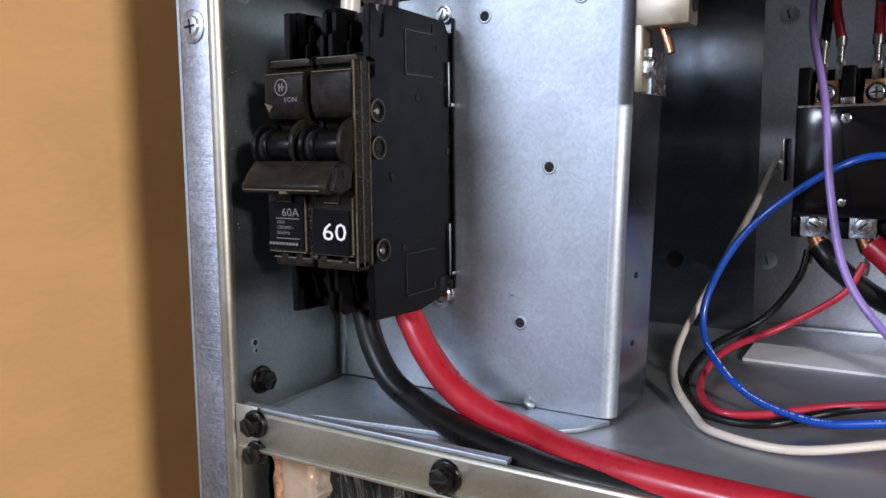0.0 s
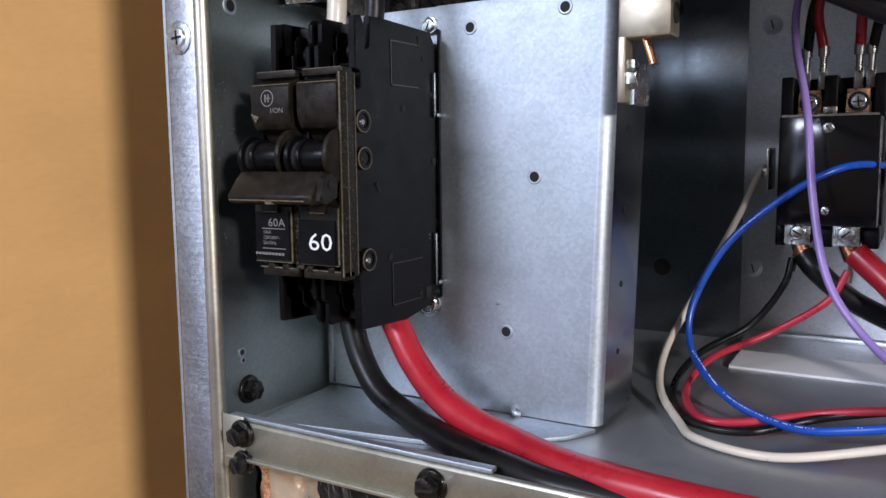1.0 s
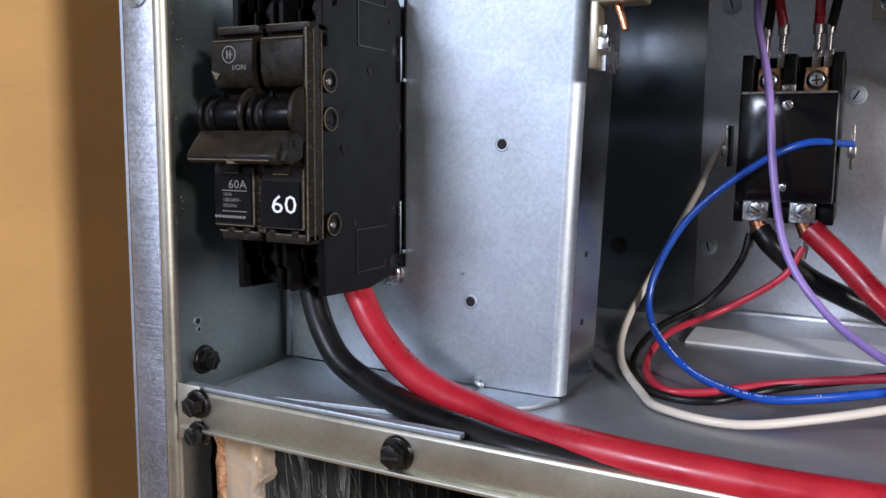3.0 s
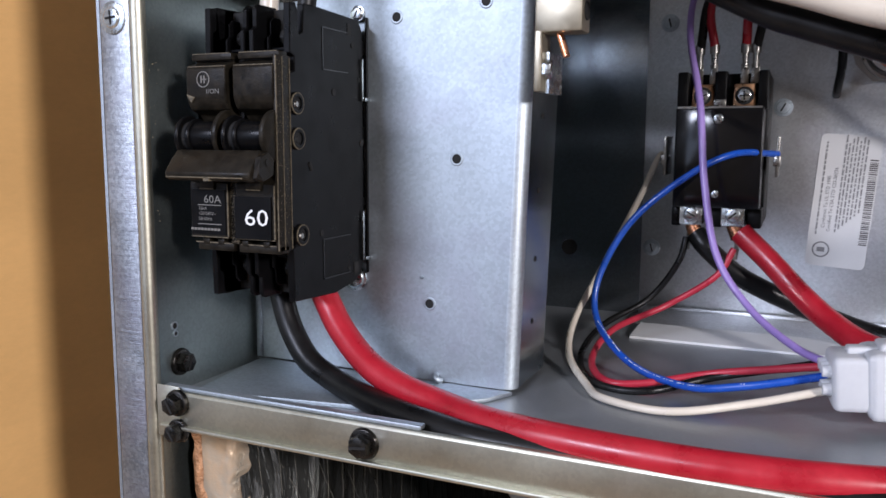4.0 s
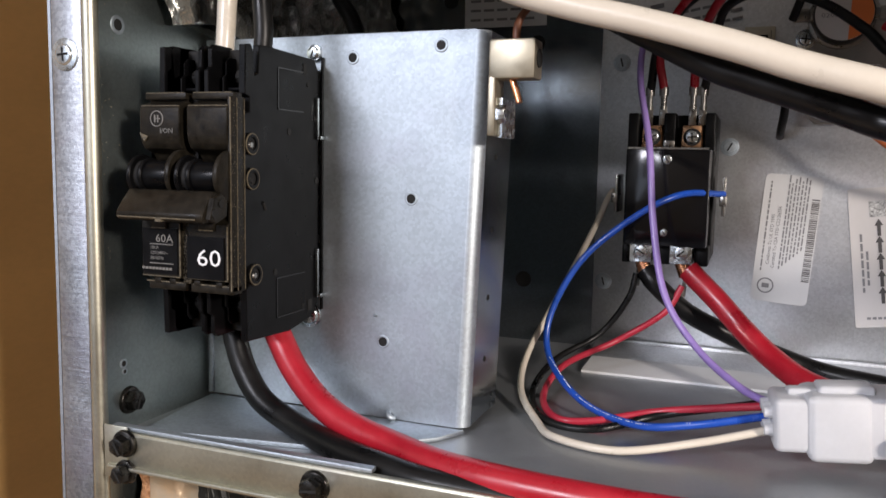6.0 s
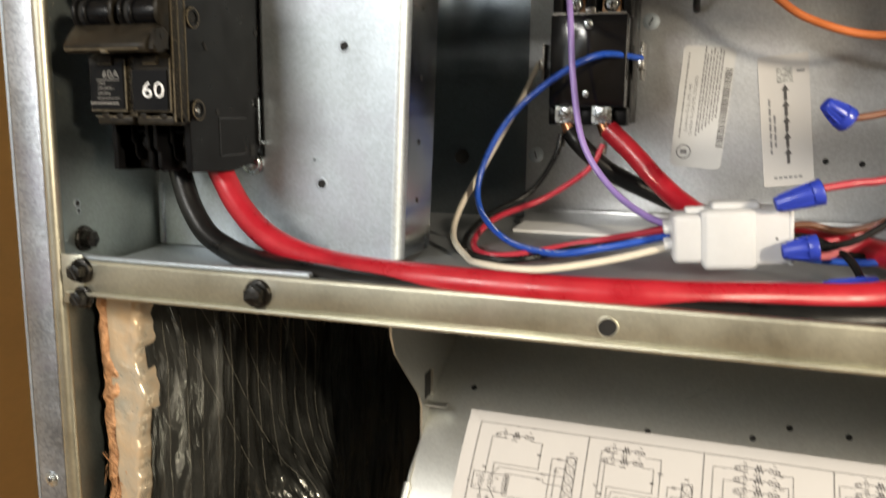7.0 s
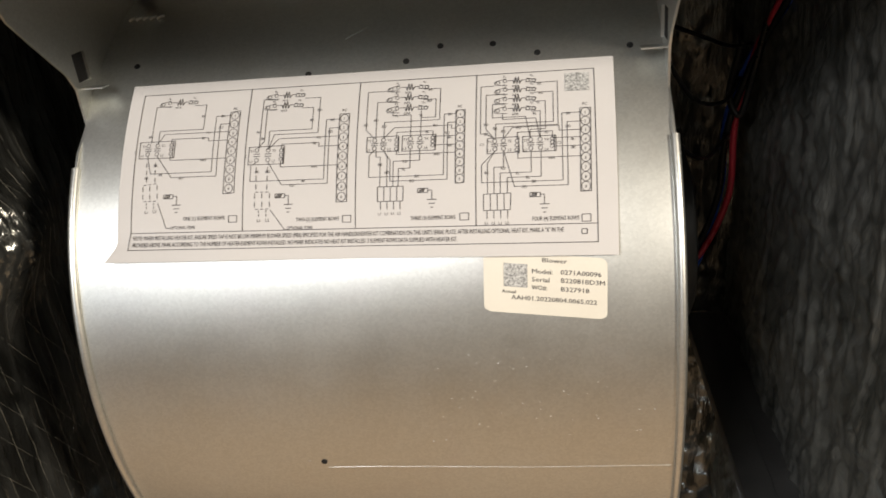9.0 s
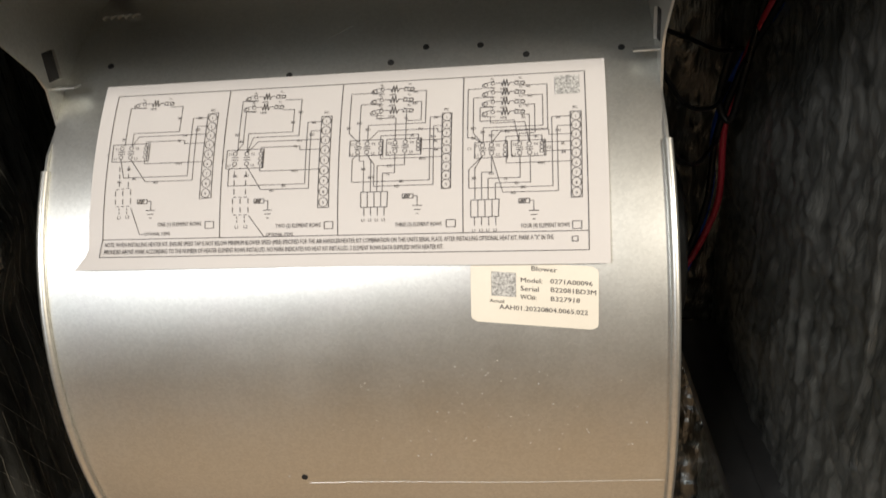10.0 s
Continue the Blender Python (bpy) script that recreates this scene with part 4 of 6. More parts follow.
def element_row(a, b):
    """A heater element between its two limit switches."""
    for da, db, r in ((0.030, 0.006, 0.0036), (0.090, -0.004, 0.0036), (0.285, 0.0, 0.0036), (0.335, 0.0, 0.0036)):
        oval(*at(a + da, b + db), r)
    stroke([at(a + 0.110, b + 0.030), at(a + 0.010, b + 0.024), at(a, b + 0.010), at(a + 0.010, b - 0.004), at(a + 0.100, b - 0.022)], 0.0009)
    stroke([at(a + 0.265, b + 0.010), at(a + 0.345, b + 0.014), at(a + 0.355, b - 0.004), at(a + 0.270, b - 0.018)], 0.0009)
    stroke([at(a + 0.115, b - 0.006), at(a + 0.160, b - 0.006)] + [at(a + 0.168 + 0.012 * j, b - 0.006 + 0.026 * (-1) ** j) for j in range(5)] + [at(a + 0.230, b - 0.006), at(a + 0.265, b - 0.006)], 0.0011)
    note("FL", a + 0.070, b - 0.030, 0.0012)
    note("TL", a + 0.300, b - 0.030, 0.0012)
    note("HTR", a + 0.150, b + 0.045, 0.0012)


def earth_sign(a, b):
    outline_box((a, b - 0.012), (a + 0.085, b - 0.012), (a + 0.085, b + 0.014), (a, b + 0.014))
    for j in range(4):
        stroke([at(a + 0.010 + 0.012 * j, b + 0.012), at(a + 0.022 + 0.012 * j, b - 0.010)], 0.0011)
    draw((a + 0.085, b), (a + 0.118, b), (a + 0.118, b + 0.055))
    for j in range(3):
        draw((a + 0.078 + 0.014 * j, b + 0.058 + 0.024 * j), (a + 0.158 - 0.014 * j, b + 0.058 + 0.024 * j), w=0.0012)


def title(a, b):
    note(ROWNAMES[page["k"]], a, b, 0.0019, 0.0225)


def tick_box(a, b):
    outline_box((a, b), (a + 0.072, b), (a + 0.072, b + 0.042), (a, b + 0.042))


def fuse_box(a, b, c, d):
    outline_box(a, b, c, d)
    for j in range(4):
        x = a[0] + (b[0] - a[0]) * (j + 0.5) / 4
        if j:
            draw((a[0] + (b[0] - a[0]) * j / 4, a[1]), (a[0] + (b[0] - a[0]) * j / 4, d[1]))
        draw((x, d[1]), (x, d[1] + 0.050))
        note(("L1", "L2", "L1", "L2")[j], x - 0.022, d[1] + 0.085, 0.0013)


# panel with 1 element row
panel(0)
draw((0.276, 0.104), (0.134, 0.112), (0.115, 0.385))
draw((0.489, 0.107), (0.598, 0.111), (0.583, 0.297), (0.198, 0.304), (0.195, 0.388))
draw((0.193, 0.393), (0.25, 0.323), (0.829, 0.326))
draw((0.32, 0.396), (0.324, 0.362), (0.656, 0.361), (0.666, 0.386), (0.83, 0.387))
draw((0.322, 0.482), (0.325, 0.515), (0.831, 0.52))
draw((0.111, 0.478), (0.153, 0.606), (0.706, 0.611), (0.716, 0.203), (0.831, 0.204))
draw((0.2, 0.482), (0.345, 0.636), (0.751, 0.64), (0.75, 0.265), (0.837, 0.265))
draw((0.236, 0.804), (0.319, 0.971), (0.355, 0.969))
outline_box((0.032, 0.376), (0.355, 0.375), (0.355, 0.497), (0.034, 0.495))
contacts((0.112, 0.404), (0.194, 0.403), (0.11, 0.465), (0.194, 0.466))
coil((0.321, 0.404), (0.32, 0.467))
strip((0.832, 0.177), (0.921, 0.169), (0.92, 0.753), (0.822, 0.757))
element_row(0.16, 0.079)
earth_sign(0.29, 0.764)
title(0.472, 0.924)
tick_box(0.878, 0.9)
dashed((0.111, 0.522), (0.124, 0.676))
dashed((0.19, 0.519), (0.202, 0.679))
dashed((0.093, 0.684), (0.222, 0.674))
dashed((0.1, 0.793), (0.232, 0.791))
dashed((0.093, 0.684), (0.1, 0.793))
dashed((0.156, 0.683), (0.164, 0.792))
dashed((0.222, 0.674), (0.232, 0.791))
dashed((0.133, 0.8), (0.136, 0.848))
dashed((0.199, 0.799), (0.201, 0.847))
note("OPTIONAL ITEMS", 0.356, 0.979, 0.0016, 0.0135)
note("L1", 0.121, 0.873)
note("L2", 0.192, 0.869)
marks("BK", (0.101, 0.346), (0.569, 0.205), (0.75, 0.212), (0.228, 0.622), (0.103, 0.641), (0.177, 0.557))
marks("PU", (0.632, 0.335))
marks("BL", (0.595, 0.372))
marks("RD", (0.738, 0.299), (0.415, 0.65))
marks("WH", (0.596, 0.531))
marks("C", (-0.015, 0.454))
# panel with 2 element rows
panel(1)
draw((0.267, 0.093), (0.126, 0.106), (0.108, 0.458))
draw((0.261, 0.175), (0.168, 0.177), (0.16, 0.409), (0.115, 0.455))
draw((0.506, 0.099), (0.648, 0.105), (0.63, 0.364), (0.254, 0.369), (0.212, 0.462))
draw((0.486, 0.174), (0.591, 0.179), (0.587, 0.336), (0.208, 0.336), (0.207, 0.462))
draw((0.208, 0.468), (0.3, 0.395), (0.825, 0.397))
draw((0.328, 0.467), (0.331, 0.435), (0.663, 0.434), (0.671, 0.461), (0.828, 0.459))
draw((0.327, 0.554), (0.327, 0.592), (0.841, 0.596))
draw((0.108, 0.554), (0.059, 0.577), (0.059, 0.682), (0.718, 0.69), (0.715, 0.273), (0.832, 0.272))
draw((0.211, 0.554), (0.344, 0.711), (0.751, 0.714), (0.757, 0.335), (0.835, 0.334))
draw((0.247, 0.869), (0.378, 0.998), (0.413, 0.995))
outline_box((0.035, 0.448), (0.356, 0.445), (0.354, 0.571), (0.032, 0.57))
contacts((0.106, 0.472), (0.208, 0.474), (0.107, 0.54), (0.21, 0.54))
coil((0.327, 0.478), (0.326, 0.539))
strip((0.835, 0.236), (0.923, 0.236), (0.923, 0.832), (0.832, 0.833))
element_row(0.148, 0.071)
element_row(0.142, 0.151)
earth_sign(0.291, 0.781)
title(0.477, 0.948)
tick_box(0.888, 0.918)
dashed((0.109, 0.579), (0.117, 0.75))
dashed((0.211, 0.582), (0.215, 0.754))
dashed((0.105, 0.754), (0.239, 0.755))
dashed((0.109, 0.865), (0.242, 0.864))
dashed((0.105, 0.754), (0.109, 0.865))
dashed((0.17, 0.754), (0.175, 0.863))
dashed((0.239, 0.755), (0.242, 0.864))
dashed((0.145, 0.87), (0.146, 0.917))
dashed((0.211, 0.868), (0.212, 0.916))
note("OPTIONAL ITEMS", 0.395, 0.998, 0.0016, 0.0135)
note("L1", 0.129, 0.947)
note("L2", 0.204, 0.946)
marks("RD", (0.09, 0.349), (0.629, 0.205), (0.739, 0.369), (0.416, 0.725), (0.195, 0.629))
marks("BK", (0.135, 0.398), (0.569, 0.277), (0.752, 0.284), (0.52, 0.697), (0.099, 0.628))
marks("PU", (0.639, 0.407))
marks("BL", (0.61, 0.445))
marks("WH", (0.599, 0.606))
marks("C", (-0.006, 0.519))
# panel with 3 element rows
panel(2)
draw((0.342, 0.083), (0.076, 0.089), (0.071, 0.364), (0.152, 0.429))
draw((0.331, 0.166), (0.162, 0.172), (0.155, 0.425))
draw((0.333, 0.235), (0.299, 0.246), (0.302, 0.271), (0.455, 0.272), (0.457, 0.425))
draw((0.551, 0.083), (0.697, 0.087), (0.69, 0.315), (0.231, 0.295), (0.229, 0.425))
draw((0.552, 0.162), (0.661, 0.171), (0.656, 0.294), (0.54, 0.296))
draw((0.54, 0.243), (0.539, 0.426))
draw((0.229, 0.427), (0.317, 0.357), (0.798, 0.354), (0.798, 0.38), (0.842, 0.382))
draw((0.337, 0.431), (0.336, 0.39), (0.644, 0.389), (0.644, 0.429), (0.829, 0.436))
draw((0.339, 0.512), (0.339, 0.541), (0.831, 0.549))
draw((0.665, 0.487), (0.829, 0.492))
draw((0.152, 0.506), (0.11, 0.539), (0.115, 0.683), (0.735, 0.683), (0.734, 0.277), (0.842, 0.27))
draw((0.226, 0.507), (0.289, 0.576), (0.292, 0.712), (0.765, 0.713), (0.765, 0.338), (0.842, 0.331))
draw((0.168, 0.507), (0.169, 0.552), (0.205, 0.553), (0.21, 0.747))
draw((0.231, 0.509), (0.263, 0.555), (0.266, 0.746))
draw((0.535, 0.505), (0.536, 0.584), (0.315, 0.581), (0.318, 0.744))
draw((0.456, 0.506), (0.456, 0.632), (0.359, 0.639), (0.361, 0.745))
outline_box((0.088, 0.416), (0.355, 0.415), (0.352, 0.517), (0.086, 0.518))
contacts((0.153, 0.439), (0.227, 0.439), (0.152, 0.494), (0.226, 0.494))
coil((0.337, 0.441), (0.338, 0.502))
outline_box((0.388, 0.416), (0.67, 0.416), (0.666, 0.521), (0.385, 0.52))
contacts((0.455, 0.439), (0.537, 0.438), (0.456, 0.494), (0.535, 0.493))
coil((0.642, 0.437), (0.642, 0.488))
strip((0.832, 0.254), (0.909, 0.253), (0.904, 0.737), (0.831, 0.739))
element_row(0.243, 0.065)
element_row(0.24, 0.144)
element_row(0.242, 0.222)
earth_sign(0.521, 0.776)
title(0.461, 0.957)
tick_box(0.868, 0.922)
fuse_box((0.185, 0.746), (0.402, 0.746), (0.398, 0.838), (0.187, 0.838))
marks("BK", (0.054, 0.337), (0.593, 0.097), (0.765, 0.288), (0.186, 0.611), (0.494, 0.694))
marks("RD", (0.136, 0.306), (0.209, 0.353), (0.586, 0.182), (0.742, 0.417), (0.394, 0.596), (0.243, 0.664), (0.452, 0.723))
marks("YL", (0.31, 0.281), (0.522, 0.285), (0.385, 0.648))
marks("PU", (0.641, 0.362))
marks("BL", (0.58, 0.403), (0.77, 0.446))
marks("BR", (0.77, 0.502))
marks("WH", (0.648, 0.557))
# panel with 4 element rows
panel(3)
draw((0.155, 0.093), (0.039, 0.093), (0.03, 0.429), (0.088, 0.431), (0.156, 0.468))
draw((0.24, 0.158), (0.085, 0.156), (0.079, 0.401), (0.156, 0.464))
draw((0.238, 0.228), (0.14, 0.227), (0.134, 0.323), (0.419, 0.336), (0.457, 0.467))
draw((0.225, 0.297), (0.224, 0.337), (0.505, 0.331), (0.539, 0.467))
draw((0.489, 0.082), (0.691, 0.097), (0.679, 0.388), (0.235, 0.388), (0.233, 0.464))
draw((0.486, 0.155), (0.653, 0.166), (0.645, 0.367), (0.167, 0.369), (0.161, 0.465))
draw((0.484, 0.22), (0.587, 0.226), (0.575, 0.413), (0.458, 0.414), (0.457, 0.467))
draw((0.47, 0.289), (0.543, 0.299), (0.539, 0.467))
draw((0.238, 0.464), (0.308, 0.395), (0.698, 0.393), (0.696, 0.428), (0.891, 0.427))
draw((0.35, 0.469), (0.351, 0.429), (0.643, 0.43), (0.646, 0.475), (0.869, 0.483))
draw((0.673, 0.53), (0.881, 0.538))
draw((0.353, 0.549), (0.356, 0.597), (0.882, 0.603))
draw((0.162, 0.545), (0.049, 0.631), (0.048, 0.742), (0.724, 0.749), (0.733, 0.312), (0.887, 0.313))
draw((0.234, 0.544), (0.323, 0.771), (0.766, 0.772), (0.772, 0.373), (0.894, 0.368))
draw((0.162, 0.545), (0.098, 0.623), (0.09, 0.809))
draw((0.234, 0.544), (0.23, 0.648), (0.153, 0.649), (0.15, 0.809))
draw((0.464, 0.549), (0.46, 0.686), (0.205, 0.687), (0.203, 0.807))
draw((0.546, 0.548), (0.54, 0.715), (0.264, 0.719), (0.262, 0.809))
outline_box((0.098, 0.462), (0.36, 0.457), (0.367, 0.557), (0.096, 0.562))
contacts((0.16, 0.481), (0.233, 0.48), (0.162, 0.533), (0.234, 0.532))
coil((0.347, 0.485), (0.343, 0.542))
outline_box((0.394, 0.459), (0.671, 0.459), (0.672, 0.559), (0.396, 0.558))
contacts((0.461, 0.481), (0.539, 0.481), (0.462, 0.537), (0.542, 0.536))
coil((0.641, 0.479), (0.639, 0.528))
strip((0.874, 0.283), (0.962, 0.283), (0.953, 0.811), (0.867, 0.812))
element_row(0.155, 0.063)
element_row(0.157, 0.129)
element_row(0.155, 0.198)
element_row(0.154, 0.268)
earth_sign(0.451, 0.823)
title(0.465, 0.978)
tick_box(0.872, 0.946)
fuse_box((0.064, 0.813), (0.293, 0.81), (0.286, 0.91), (0.063, 0.911))
marks("RD", (0.065, 0.376), (0.212, 0.427), (0.53, 0.169), (0.753, 0.411), (0.21, 0.665), (0.385, 0.783))
marks("BK", (0.145, 0.404), (0.069, 0.441), (0.518, 0.099), (0.759, 0.325), (0.073, 0.69), (0.467, 0.752))
marks("YL", (0.508, 0.236), (0.33, 0.699))
marks("BL", (0.481, 0.314), (0.579, 0.443), (0.795, 0.495), (0.42, 0.726))
marks("PU", (0.344, 0.407))
marks("BR", (0.795, 0.549))
marks("WH", (0.604, 0.61))
marks("C1", (0.034, 0.509))
marks("C2", (0.678, 0.516))
sheet_text('NOTE: WHEN INSTALLING HEATER KIT, ENSURE SPEED TAP IS NOT BELOW MINIMUM BLOWER SPEED (MBS) SPECIFIED FOR THE AIR HANDLER/HEATER KIT COMBINATION ON THIS UNITS SERIAL PLATE. AFTER INSTALLING OPTIONAL HEAT KIT, MARK A "X" IN THE', 0.034, 0.892, 0.0021, 0.222, text_bm)
sheet_text("PROVIDED ABOVE. MARK ACCORDING TO THE NUMBER OF HEATER ELEMENT ROWS INSTALLED. NO MARK INDICATES NO HEAT KIT INSTALLED. 3 ELEMENT ROWS DATA SUPPLIED WITH HEATER KIT.", 0.034, 0.926, 0.0021, 0.170, text_bm)
stroke([(0.932, 0.880), (0.942, 0.880), (0.942, 0.902), (0.932, 0.902)], 0.0011, True)
part("line_print", ink, INK, diagram)
part("lettering", text_bm, INK, diagram)
part("printed_block", grid(4, 6, lambda u, v: sheet(0.906 + 0.046 * u, 0.092 + 0.105 * v, 0.0009)), SPECKLE, diagram, "grey printed square")

sticker = thing("blower_sticker", "small cream model sticker beside the wiring diagram", "sticker")
SA = radians(6.0)


def tag(a, b, lift=0.0003):
    """a to the right, b up, in metres from the sticker's lower left corner."""
    xx = a * math.cos(SA) + b * math.sin(SA) * 0.3
    bb = b - a * math.sin(SA)
    y, z = wrap(12.9 + math.degrees(bb / 0.249), lift)
    return (0.0980 + xx, y, z)


def tag_sheet(u, v):
    r, w, h = 0.003, 0.060, 0.030
    b = v * h
    d = max(0.0, r - min(b, h - b))
    inset = r - math.sqrt(max(0.0, r * r - d * d))
    return tag(inset + u * (w - 2 * inset), b)


part("label_stock", grid(10, 24, tag_sheet), STICKER, sticker)
words = bmesh.new()
for t, a, b, h, w in (("Blower", 0.0285, 0.0262, 0.0022, 0.0120), ("Model:", 0.0235, 0.0205, 0.0022, 0.0100), ("0271A00096", 0.0375, 0.0208, 0.0022, 0.0195), ("Serial", 0.0235, 0.0165, 0.0022, 0.0085),
                      ("B22081BD3M", 0.0375, 0.0168, 0.0022, 0.0210), ("WO#:", 0.0235, 0.0125, 0.0022, 0.0075), ("B327918", 0.0375, 0.0125, 0.0022, 0.0135), ("AAH01.20220804.0065.022", 0.0135, 0.0070, 0.0022, 0.0415),
                      ("Actual", 0.0090, 0.0100, 0.0016, 0.0068)):
    letters(t, h, lambda x, y, a=a, b=b: tag(a + x, b + y, 0.0006), w, words)
part("lettering", words, INK, sticker)
part("printed_block", grid(4, 4, lambda u, v: tag(0.0100 + 0.0115 * u, 0.0132 + 0.0115 * v, 0.0006)), SPECKLE, sticker, "grey printed square")

# ---- insulation ----


def glint_crumple(p, place):
    """A crumpled patch, its added bulge shaped to catch a glint, and the long upright creases that run to it."""
    y, z = p.y - place[0], p.z - place[1]
    along = min(1.0, max(0.0, (y + 0.020) / 0.040)) if y < 0.020 else math.exp(-((y - 0.020) / 0.06) ** 2)
    slope = 0.028 * math.exp(-(z / 0.036) ** 2) * along * (1 - 6 * z)
    k = math.exp(-(z / 0.040) ** 2 - (y / 0.042) ** 2)
    tall = Vector((p.x, p.y, p.z * 0.45))
    facets = 0.0070 * (abs(noise.noise(tall * 130)) - 0.3) + 0.0040 * (abs(noise.noise(tall * 290 + Vector((3, 1, 7)))) - 0.3)
    creases = 0.0
    for n, (yc, z0, z1) in enumerate(((0.052, 0.86, 1.06), (0.083, 0.93, 1.06), (0.100, 0.80, 0.99), (0.132, 0.93, 1.06), (0.158, 0.90, 1.06), (0.190, 0.88, 1.05), (0.215, 0.90, 1.04), (0.240, 0.84, 1.02))):
        if z0 < p.z < z1:
            d = p.y - yc - 0.0045 * noise.noise((p.z * 22, n * 3.1, 0)) - 0.0012 * noise.noise((p.z * 90, n, 5))
            creases += 0.0016 * max(0.0, 1 - abs(d) / 0.0026) * min(1.0, (p.z - z0) / 0.02, (z1 - p.z) / 0.01) * (0.6 + 0.6 * noise.noise((p.z * 60, n * 7, 1)))
    return slope + facets * k + creases


def foil_sheet(nu, nv, place, normal, amp, seed, crumple=None, crinkle=0.0):
    nrm = Vector(normal)

    def bumped(u, v):
        p = Vector(place(u, v))
        q = p * 14 + Vector((seed, seed * 2, seed * 3))
        r = Vector((p.x * 60, p.y * 60, p.z * 14)) + Vector((seed, 0, 0))
        ridge = 1 - abs(noise.noise(r))
        extra = glint_crumple(p, crumple) if crumple else 0.0
        if crinkle:
            extra += crinkle * ((1 - abs(noise.noise(p * 45 + q))) ** 2 + 0.6 * (1 - abs(noise.noise(p * 95))) ** 2)
        return p + nrm * (extra + amp * (noise.noise(q) + 0.35 * ridge ** 3 + 0.18 * noise.noise(p * 90)))
    return grid(nu, nv, bumped)


liner = thing("foil_insulation", "black foil-faced insulation with a torn edge of glass fibre", "insulation")
part("facing", foil_sheet(360, 420, lambda u, v: (-0.2155, 0.026 + 0.43 * u, 0.36 + 0.711 * v), (1, 0, 0), 0.0036, 3.1, (0.128, 0.897)), FOIL, liner, smooth=60)
part("top_edge", foil_sheet(60, 8, lambda u, v: (-0.234 + 0.0185 * v, 0.024 + 0.43 * u, 1.0712), (0, 0, 1), 0.0015, 5.0), SILVER, liner, smooth=60)
part("fibre_edge", foil_sheet(14, 420, lambda u, v: (-0.2330 + (0.0165 + 0.004 * noise.noise((v * 26, 0, 0)) + 0.0020 * noise.noise((v * 90, 3, 0))) * u * min(1.0, 0.25 + 0.75 * (1 - v) / 0.14), 0.0215 + 0.004 * u * u, 0.36 + 0.709 * v), (0, -1, 0), 0.0026, 7.7, None, 0.0035), FIBRE, liner, "tan glass fibre showing at the edge", smooth=80)


def flap(u, v):
    """Torn flap of facing at the front edge, broad above and running out below."""
    w = (0.0150 if v > 0.5 else 0.0150 * (0.35 + 1.3 * v)) + 0.0034 * noise.noise((v * 9, 9.2, 0)) + 0.0011 * noise.noise((v * 34, 9.2, 0))
    x0 = -0.2268 - 0.003 * v + 0.0012 * noise.noise((v * 14, 4, 0))
    return (x0 + w * min(1.0, 1.5 * u), 0.0195 + (0.030 + 0.012 * noise.noise((v * 14, 2, 9))) * max(0.0, u - 0.6), 0.940 + 0.131 * v)


part("torn_edge", foil_sheet(20, 160, flap, (0.5, -0.85, 0), 0.0009, 9.2, None, 0.0007), SILVER, liner, "torn flap of foil with its pale reflection painted in", smooth=70)
part("torn_edge", foil_sheet(16, 300, lambda u, v: (-0.2215 + 0.003 * noise.noise((v * 16, 4, 0)) + 0.0085 * min(1.0, 1.7 * u), 0.0195 + (0.040 + 0.025 * noise.noise((v * 24, 2, 11))) * max(0.0, u - 0.55), 0.36 + 0.595 * v), (0.5, -0.85, 0), 0.0014, 11.7, None, 0.0016), FOIL, liner, smooth=60)
fuzz = bmesh.new()
rf = random.Random(31)
for k in range(420):
    z = rf.uniform(0.74, 0.99)
    x = -0.2335 + rf.uniform(0.0, 0.013) * min(1.0, 0.25 + 0.75 * (1.055 - z) / 0.10)
    a, L = rf.uniform(-0.9, 0.9), rf.uniform(0.003, 0.011)
    way = Vector((math.sin(a) * 0.6, -rf.uniform(0.05, 0.45), math.cos(a) * rf.choice((-1, 1))))
    p0 = Vector((x, 0.0205, z))
    tube([p0, p0 + way * L * 0.5 + Vector((rf.gauss(0, 0.0008), 0, 0)), p0 + way * L], rf.uniform(0.00010, 0.00028), 4, 3, fuzz)
tagged(part("loose_fibre", fuzz, FIBRE, liner, "loose tan glass fibres"), kind="stuff")
threads = bmesh.new()
rnd = random.Random(4)


def on_left_foil(y, z):
    p = Vector((-0.2155, y, z))
    q = p * 14 + Vector((3.1, 6.2, 9.3))
    r = Vector((p.x * 60, p.y * 60, p.z * 14)) + Vector((3.1, 0, 0))
    p.x += 0.0036 * (noise.noise(q) + 0.35 * (1 - abs(noise.noise(r))) ** 3 + 0.18 * noise.noise(p * 90)) + glint_crumple(Vector(p), (0.128, 0.897)) + 0.00015
    return p


for lean, step in ((0.015, 0.0135), (0.62, 0.0230)):
    y = -0.25
    while y < 0.42:
        y += step * rnd.uniform(0.9, 1.1)
        z = 1.052
        while z > 0.72:
            length = rnd.uniform(0.04, 0.12)
            ya = y + lean * (1.052 - z)
            yb = ya + lean * length
            if 0.03 < ya < 0.21 and 0.03 < yb < 0.21 and rnd.random() < 0.94:
                pts = [on_left_foil(ya + (yb - ya) * k / 8, z - length * k / 8) for k in range(9)]
                tube(pts, rnd.uniform(0.00004, 0.00009), 5, 0, threads)
            z -= length + rnd.uniform(0.0, 0.006)
tagged(part("scrim_threads", threads, THREAD, liner, "fine pale scrim threads"), kind="stuff")

liner = thing("foil_insulation", "black foil-faced insulation on the cabinet's side wall", "insulation")
